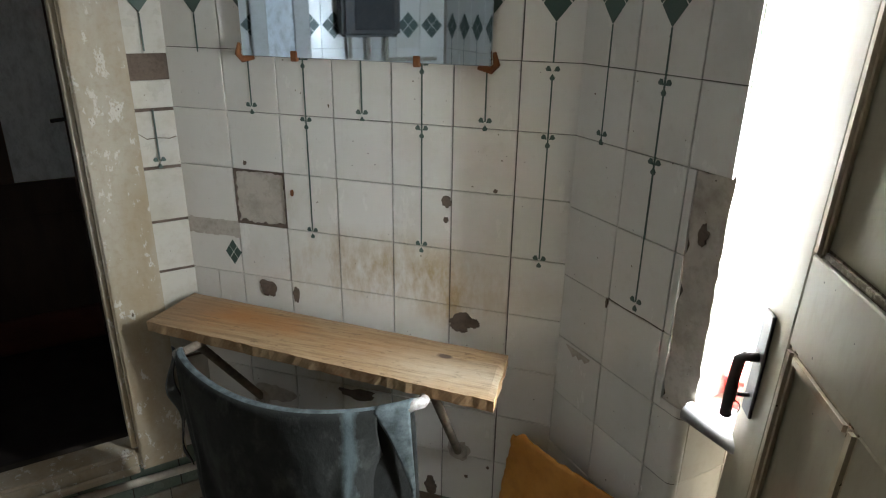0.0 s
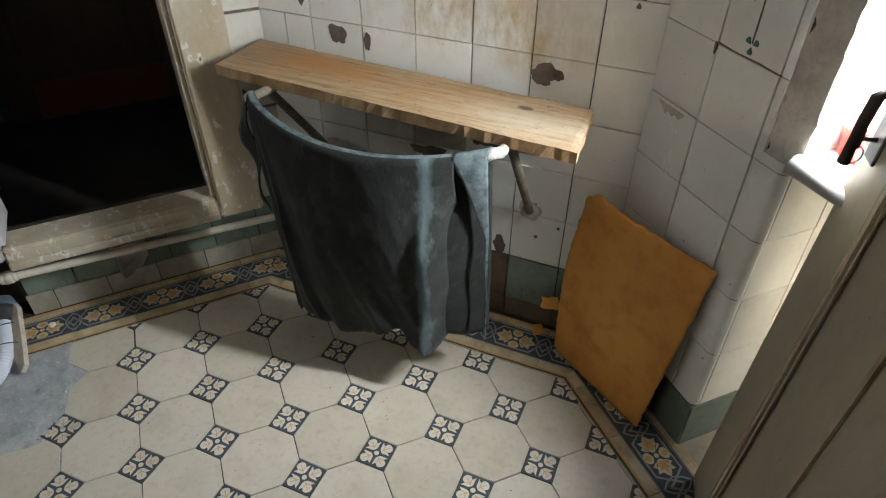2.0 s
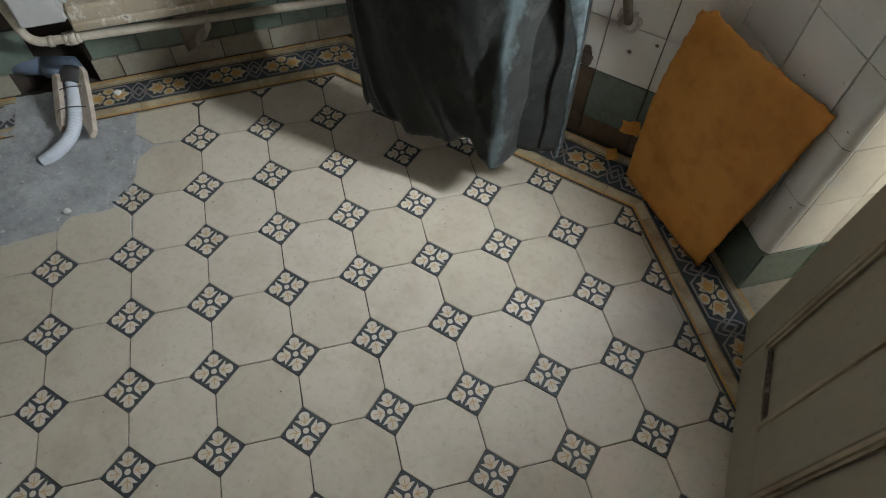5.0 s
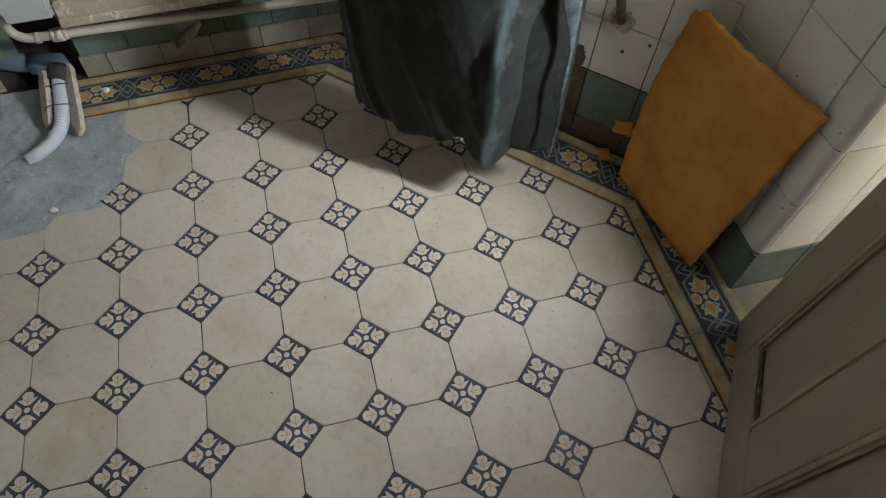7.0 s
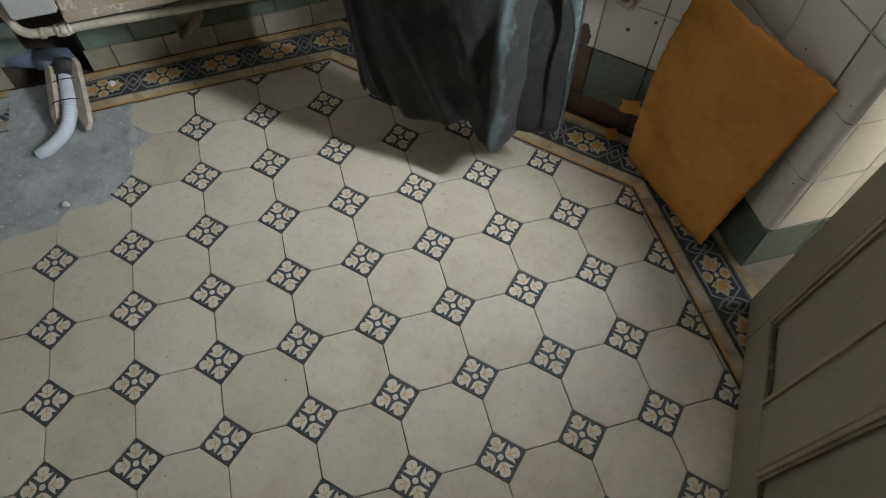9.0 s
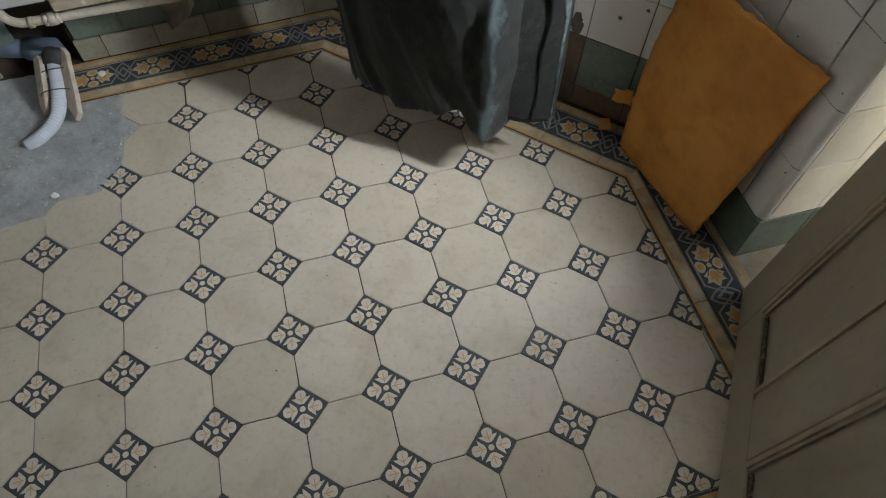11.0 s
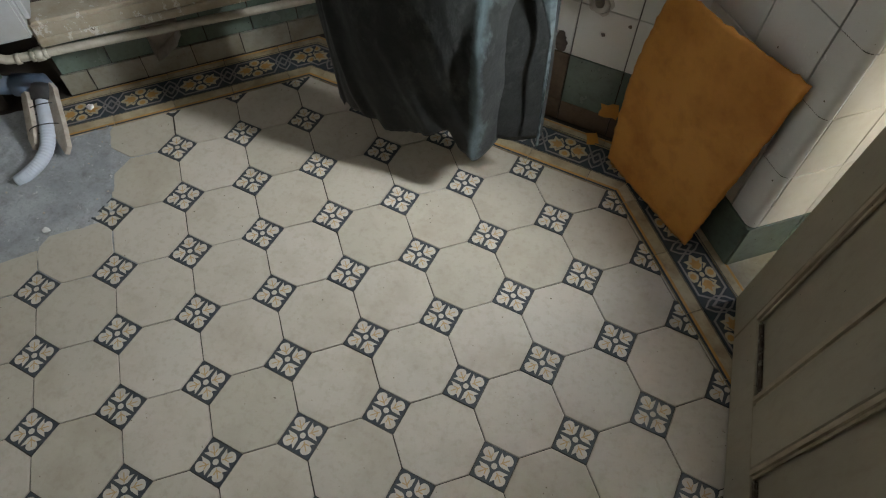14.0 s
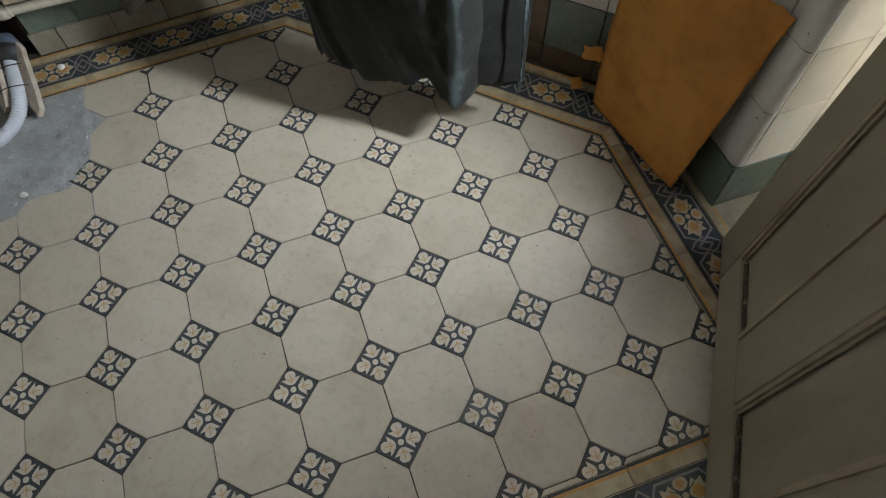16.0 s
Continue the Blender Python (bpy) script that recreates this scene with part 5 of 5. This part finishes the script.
def blotch(parent, name, x, z, w, h, mat, seed, label="", proud=0.0015):
    pts = []
    for k in range(26):
        t = 2 * math.pi * k / 26
        r = 1.0 + 0.42 * noise.noise((math.cos(t) * 1.7, math.sin(t) * 1.7, seed * 0.37)) + 0.22 * noise.noise((math.cos(t) * 5, math.sin(t) * 5, seed * 0.71))
        pts.append((x + 0.53 * w * r * math.cos(t), z + 0.53 * h * r * math.sin(t)))
    return flat_on_wall(parent, name, pts, mat, proud, label)


def tile_walls():
    rng = random.Random(21)
    x_of = lambda X: X - CORNER_L[0]
    # mirror wall
    xs = [-0.003] + [x_of(0.016 + TILE * k) for k in range(-4, 2)] + [W_MIRROR + 0.003]
    zs = [0.24, 0.40, 0.55, 0.70] + [0.85 + TILE * k for k in range(8)]
    for r, (z0, z1) in enumerate(zip(zs, zs[1:])):
        cols = xs if z0 > 0.69 else [0.0] + [x_of(0.003 + 0.148 * k) for k in range(-4, 2)] + [W_MIRROR]
        for c, (x0, x1) in enumerate(zip(cols, cols[1:])):
            if x1 - x0 < 0.012:
                continue
            X = (x0 + x1) / 2 + CORNER_L[0]
            if -0.58 < X < -0.44 and 1.0 <= z0 < 1.1:
                continue
            if X < -0.58 and 0.84 < z0 < 0.95:
                set_tile(wall_mirror, x0, z0 + 0.001, (x1 - x0), 0.108, M_WALLTILE, rng)
                cx, cz = x1 - 0.024, z0 + 0.062
                for dx, dz in ((0, 0.5), (0, -0.5), (0.5, 0), (-0.5, 0)):
                    q = (cx + dx * 0.026, cz + dz * 0.038)
                    flat_on_wall(wall_mirror, "diamond_inlay", [(q[0], q[1] - 0.0175), (q[0] + 0.0115, q[1]), (q[0], q[1] + 0.0175), (q[0] - 0.0115, q[1])], M_TEAL)
                continue
            if 0.69 < z0 < 0.71 and X < -0.30:
                n = 2 if X < -0.58 else 1
                wd = (x1 - x0) / n
                for k in range(n):
                    set_tile(wall_mirror, x0 + k * wd, z0, wd, z1 - z0, M_WALLTILE, rng)
                continue
            if z0 < 0.56 and -0.62 < X < -0.20 and rng.random() < 0.28:
                h2 = (z1 - z0) * 0.5
                set_tile(wall_mirror, x0, z0, x1 - x0, h2, M_PLINTH, rng)
                set_tile(wall_mirror, x0, z0 + h2, x1 - x0, h2, M_WALLTILE, rng)
                continue
            set_tile(wall_mirror, x0, z0, x1 - x0, z1 - z0, M_WALLTILE, rng)
    for x0, z0, w, h, lab in ((x_of(-0.584), 1.0, 0.15, 0.15, "bare cement where a tile is missing"), (0.0, 0.955, 0.165, 0.05, "cement repair strip")):
        bm = bmesh.new()
        n = 14
        g = [[bm.verts.new((x0 + w * a / n, 0.004 if h > 0.1 else -0.0005 * (0 < b < n), z0 + h * b / n)) for b in range(n + 1)] for a in range(n + 1)]
        for a in range(n + 1):
            for b in range(n + 1):
                g[a][b].co.y += 0.002 * noise.noise((a * 0.6, b * 0.6, x0 * 9)) + 0.001 * noise.noise((a * 2.1, b * 2.1, 3))
        for a in range(n):
            for b in range(n):
                bm.faces.new((g[a][b], g[a + 1][b], g[a + 1][b + 1], g[a][b + 1])).smooth = True
        part("cement_patch", bm, M_MORTAR, wall_mirror, lab)
    # dark ragged rim round the missing tile
    px, pz = x_of(-0.584), 1.0
    for side_no, deep in enumerate((0.007, 0.010, 0.006, 0.004)):
        inner = []
        for a in range(19):
            u = 0.15 * (1 - a / 18)
            d = max(0.0012, deep * (0.55 + 1.1 * noise.noise((a * 0.55, side_no * 5.0, 2.0))) + 0.6 * deep * abs(a - 9) / 9)
            inner.append((u, d))
        ring = [(0.0, 0.0), (0.15, 0.0)] + inner
        turn = (lambda u, d: (px + d, pz + u), lambda u, d: (px + u, pz + d), lambda u, d: (px + u, pz + 0.15 - d), lambda u, d: (px + 0.15 - d, pz + u))[side_no]
        pts = [turn(u, d) for u, d in ring]
        flat_on_wall(wall_mirror, "dark_rim", pts if side_no in (1, 3) else pts[::-1], M_HOLE, 0.0002 - 0.0003 * side_no, "", 0.008)
    for X, kind in ((-0.509, 0), (-0.359, 1), (-0.209, 0), (-0.059, 1), (0.091, 0), (0.234, 1)):
        stops = (1.43, 1.285, 1.0) if kind else (1.312,)
        ornament(wall_mirror, x_of(X), stops[-1] + 0.004, True, 1.53, stops)
    ornament(wall_mirror, x_of(-0.65), 1.44, True, 1.53)
    for X, Z, w, h, mat, lab in ((0.048, 0.806, 0.058, 0.052, M_HOLE, "broken hole in the tiles"), (0.083, 0.808, 0.026, 0.026, M_HOLE, "small broken hole"), (-0.508, 0.818, 0.045, 0.05, M_HOLE, "chipped tile corner"),
                                 (-0.532, 0.634, 0.034, 0.02, M_HOLE, "chipped tile edge"),
                                 (-0.420, 0.812, 0.018, 0.045, M_HOLE, "chipped tile corner"), (-0.245, 0.528, 0.10, 0.034, M_HOLE, "dark hole in the tiles"), (-0.092, 0.604, 0.10, 0.042, M_HOLE, "dark broken strip under the shelf"),
                                 (0.0, 0.602, 0.10, 0.036, M_HOLE, "dark broken strip under the shelf"), (0.004, 1.12, 0.022, 0.028, M_HOLE, "rusty stump of a hook"), (0.003, 1.075, 0.012, 0.014, M_HOLE, "rusty stump of a hook"),
                                 (-0.545, 1.168, 0.009, 0.011, M_HOLE, "small screw hole"), (0.122, 1.158, 0.009, 0.010, M_HOLE, "small screw hole"), (-0.412, 1.10, 0.010, 0.018, M_RUST, "rusty chip"),
                                 (0.075, 0.33, 0.010, 0.010, M_HOLE, "small drilled hole"), (0.135, 0.375, 0.009, 0.009, M_HOLE, "small drilled hole"), (-0.52, 0.478, 0.12, 0.05, M_MORTAR, "smeared cement patch"),
                                 (0.050, 0.415, 0.058, 0.062, M_MORTAR, "smeared cement patch"), (-0.03, 0.27, 0.035, 0.05, M_HOLE, "chipped tile corner")):
        blotch(wall_mirror, "tile_chip" if mat is not M_MORTAR else "cement_patch", x_of(X), Z, w, h, mat, int(abs(X) * 1000 + Z * 77), lab)
    # skirting of the mirror wall
    for k in range(-5, 2):
        x0, x1 = max(0.0, x_of(0.002 + TILE * k)), min(W_MIRROR, x_of(0.002 + TILE * (k + 1)))
        if x1 > x0:
            set_tile(wall_mirror, x0, 0.075, x1 - x0, 0.163, M_GREEN if k != -1 else M_BROWNTILE, rng, name="skirting_tile")
            set_tile(wall_mirror, x0, 0.0, x1 - x0, 0.074, M_BROWNTILE, rng, 0.002, "plinth_tile")
    # window wall
    rows = [0.154, 0.335, 0.505, 0.66, 0.815, 0.975, 1.14, 1.30, 1.45, 1.60, 1.75, 1.90]
    for z0, z1 in zip(rows, rows[1:]):
        for x0, x1 in ((-0.004, 0.154), (0.154, 0.312), (0.312, FACET - 0.017)):
            if x0 == 0.312 and z0 < 1.25:
                continue
            if x0 == 0.312 and z0 > 0.9:
                x1 = WIN0 - 0.003
            set_tile(wall_window, x0, z0, x1 - x0, z1 - z0, M_WALLTILE, rng)
        for k in range(3):
            if WIN1 + TILE * k < L_WINDOW:
                set_tile(wall_window, WIN1 + TILE * k, z0, min(TILE, L_WINDOW - WIN1 - TILE * k), z1 - z0, M_WALLTILE, rng)
    for x0, x1 in ((0.0, 0.09), (0.09, 0.24), (0.24, FACET + 0.004)):
        set_tile(wall_window, x0, 0.0, x1 - x0, 0.152, M_GREEN, rng, -0.003, "skirting_tile")
    ornament(wall_window, 0.080, 1.305, True, 1.53, (1.312,))
    ornament(wall_window, 0.232, 1.004, True, 1.53, (1.43, 1.285, 1.0))
    strip = [(0.322, 0.818), (FACET + 0.008, 0.815)] + [(WIN0 - 0.001, 0.86 + 0.0445 * k) for k in range(11)] + [(0.330 + 0.009 * math.sin(k * 2.7), 1.298 - 0.045 * k) for k in range(11)]
    bm = bmesh.new()
    prism(bm, jag(strip, 0.003, 0.016, 31), -0.007, -0.0035, 0.002, 0.002)
    bmesh.ops.transform(bm, verts=bm.verts, matrix=Matrix.Rotation(radians(90), 4, "X"))
    part("cement_patch", bm, M_MORTAR, wall_window, "bare cement strip beside the window")
    for z0, z1 in zip(rows[4:7], rows[5:8]):
        set_tile(wall_window, 0.312, z0, 0.020, z1 - z0, M_WALLTILE, rng)
    teeth = [(0.030, 0.8065), (0.118, 0.8065)] + [(0.112 - 0.0105 * k, 0.801 - (0.008 + 0.013 * (k % 2)) * (0.5 + 0.06 * k)) for k in range(7)]
    flat_on_wall(wall_window, "tile_chip", teeth[:1] + teeth[:1:-1] + teeth[1:2], M_MORTAR, 0.0014, "scuffed tile edge with cement runs")
    blotch(wall_window, "tile_chip", 0.150, 0.967, 0.006, 0.022, M_HOLE, 15, "dark chip at a tile corner")
    for q in stroke([(0.155, 0.9785), (0.200, 0.976), (0.260, 0.9775), (0.312, 0.9755)], 0.0022):
        flat_on_wall(wall_window, "crack", q, M_HOLE, 0.0012)
    blotch(wall_window, "tile_chip", 0.366, 1.19, 0.018, 0.035, M_HOLE, 6, "brown hole in the cement", 0.0)
    # niche under the sill, its side tiled
    side = Matrix.Translation((FACET + 0.004, 0.0, 0)) @ Matrix.Rotation(radians(90), 4, "Z")
    nz = [0.154, 0.335, 0.505, 0.66, 0.815, 0.838]
    for z0, z1 in zip(nz, nz[1:]):
        for x0, x1 in ((0.021, 0.15), (0.15, 0.30), (0.30, DEEP)):
            set_tile(wall_window, x0, z0, x1 - x0, z1 - z0, M_WALLTILE_WARM, rng, base=side)
        bm = bmesh.new()
        arc = [(FACET - 0.017 + 0.021 * math.sin(t), 0.021 - 0.021 * math.cos(t)) for t in (math.pi / 2 * k / 8 for k in range(9))]
        arc = [(0.3135, 0.008), (0.3135, 0.001), (0.3145, 0.0)] + arc + [(FACET - 0.006, 0.021), (FACET - 0.017, 0.008)]
        low, high = [[bm.verts.new((x, y, z)) for x, y in arc] for z in (z0 + 0.0009, z1 - 0.0009)]
        for k in range(len(arc)):
            j = (k + 1) % len(arc)
            bm.faces.new((low[k], low[j], high[j], high[k])).smooth = True
        part("corner_tile", bm, M_WALLTILE, wall_window)
    for x0, x1 in ((0.0, 0.15), (0.15, 0.30), (0.30, DEEP)):
        set_tile(wall_window, x0, 0.0, x1 - x0, 0.152, M_GREEN, rng, -0.003, "skirting_tile", base=side)
    bm = bmesh.new()
    for k in range(4):
        box(bm, FACET + 0.003 + k * 0.15, FACET + 0.001 + (k + 1) * 0.15, -0.012, DEEP, -0.01, -0.001, 0.001)
    part("niche_floor", bm, M_PLINTH, wall_window, "pale stone slab on the floor of the niche")
    # pantry wall: strip beside the frame
    z = 0.26
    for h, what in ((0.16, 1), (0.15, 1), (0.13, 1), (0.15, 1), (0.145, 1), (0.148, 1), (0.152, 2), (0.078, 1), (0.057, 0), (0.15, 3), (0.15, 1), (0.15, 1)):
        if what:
            set_tile(wall_pantry, -0.096, z + 0.0035, 0.10, h - 0.007, M_STRIP_SHADED, rng, 0.0005, rough=1.6)
        if what == 2:
            ornament(wall_pantry, -0.052, z + 0.02, False, z + h, (z + 0.016,), 0.0, 0.003)
            crack = stroke([(-0.097, z + 0.095), (-0.075, z + 0.078), (-0.05, z + 0.08), (-0.02, z + 0.076), (-0.004, z + 0.08)], 0.0015)
            for q in crack:
                flat_on_wall(wall_pantry, "crack", q, M_HOLE, 0.004)
        if what == 3:
            ornament(wall_pantry, -0.052, z + 0.01, True, 1.53, (), 0.0, 0.003)
        z += h
    bm = box_bm(-0.1, 0.004, 0.0042, 0.01, 0.26, 1.9)
    part("cement_bed", bm, M_HOLE, wall_pantry, "dark cement bed behind the tiles")
    # skirting of the pantry wall, standing back
    for k in range(14):
        x = -0.1165 - 0.143 * k
        if not -1.0 < x + 0.0715 < -0.83:
            set_tile(wall_pantry, x, 0.075, 0.143, 0.14, M_GREEN, rng, PANTRY_BASE, "skirting_tile")
        x = -0.153 - 0.152 * k
        if not -1.0 < x + 0.076 < -0.83:
            set_tile(wall_pantry, x, 0.0, 0.152, 0.074, M_PLINTH, rng, PANTRY_BASE - 0.004, "plinth_tile", 2.0)
    set_tile(wall_pantry, -0.838, 0.0, 0.076, 0.074, M_PLINTH, rng, PANTRY_BASE - 0.004, "plinth_tile", 2.0)
    flat_on_wall(wall_pantry, "tile_chip", jag([(-0.552, 0.09), (-0.520, 0.10), (-0.462, 0.16), (-0.470, 0.212), (-0.560, 0.212)], 0.004, 0.02, 9), M_MORTAR, -PANTRY_BASE + 0.0035, "broken skirting tile filled with cement")
    # end wall, seen in the mirror
    for z0, z1 in zip(rows[4:], rows[5:]):
        for k in range(int(END_LENGTH / TILE)):
            set_tile(wall_end, TILE * k, z0, TILE, z1 - z0, M_WALLTILE, rng, -0.0085)
    for k in range(int(END_LENGTH / TILE)):
        for dx, dz in ((0, 0.5), (0, -0.5), (0.5, 0), (-0.5, 0)):
            c = (TILE * (k + 0.5) + dx * 0.07, 1.43 + dz * 0.077)
            bm = bmesh.new()
            prism(bm, [(c[0], c[1] - 0.036), (c[0] + 0.033, c[1]), (c[0], c[1] + 0.036), (c[0] - 0.033, c[1])], 0.007, 0.0105)
            bmesh.ops.transform(bm, verts=bm.verts, matrix=Matrix.Rotation(radians(90), 4, "X"))
            part("diamond_inlay", bm, M_TEAL, wall_end)
    # near wall
    for z0, z1 in zip(rows[2:], rows[3:]):
        for k in range(9):
            set_tile(wall_near, DR1 + 0.06 + TILE * k, z0, TILE, z1 - z0, M_WALLTILE, rng)
    for k in range(9):
        ornament(wall_near, DR1 + 0.135 + TILE * k, 1.1, True, 1.36, (1.11,), 0.175)


tile_walls()


def build_heater():
    """Dark water heater with its pipes on the end wall, seen in the mirror."""
    h = thing("water_heater", END_WALL @ Matrix.Translation((0.49, -0.012, 1.37)), "dark wall-hung water heater with pipes under it", "heater")
    part("casing", box_bm(-0.17, 0.17, -0.16, 0.0, 0, 0.62, 0.02, segments=3), M_IRON, h)
    part("cover", box_bm(-0.13, 0.10, -0.168, -0.16, 0.04, 0.58, 0.004), M_RUBBER, h)
    for x, z in ((-0.11, -0.5), (0.0, -0.5), (0.11, -0.12)):
        bm = bmesh.new()
        sweep(bm, [(x, -0.07, 0.01), (x, -0.07, z)], 0.011, 10)
        part("pipe", bm, M_PIPE, h)
    bm = bmesh.new()
    sweep(bm, [(-0.11, -0.07, -0.13), (-0.42, -0.07, -0.13)], 0.011, 10)
    part("pipe", bm, M_PIPE, h)


build_heater()


def build_glazed_door():
    """Tall white door with a textured pane on the end wall, seen in the mirror."""
    d = thing("glazed_door", END_WALL @ Matrix.Translation((0.82, -0.009, 0.0)), "tall white painted door with a textured glass pane", "door")
    part("stile", box_bm(0.0, 0.085, -0.045, 0.0, 0, 2.1, 0.004), M_SILL, d)
    part("stile", box_bm(0.235, 0.32, -0.045, 0.0, 0, 2.1, 0.004), M_SILL, d)
    for z0, z1 in ((0, 0.9), (2.0, 2.1)):
        part("rail", box_bm(0.085, 0.235, -0.04, 0.0, z0, z1, 0.003), M_SILL, d)
    part("pane", box_bm(0.085, 0.235, -0.022, -0.016, 0.9, 2.0), M_FROST, d, "grey textured glass pane")


build_glazed_door()
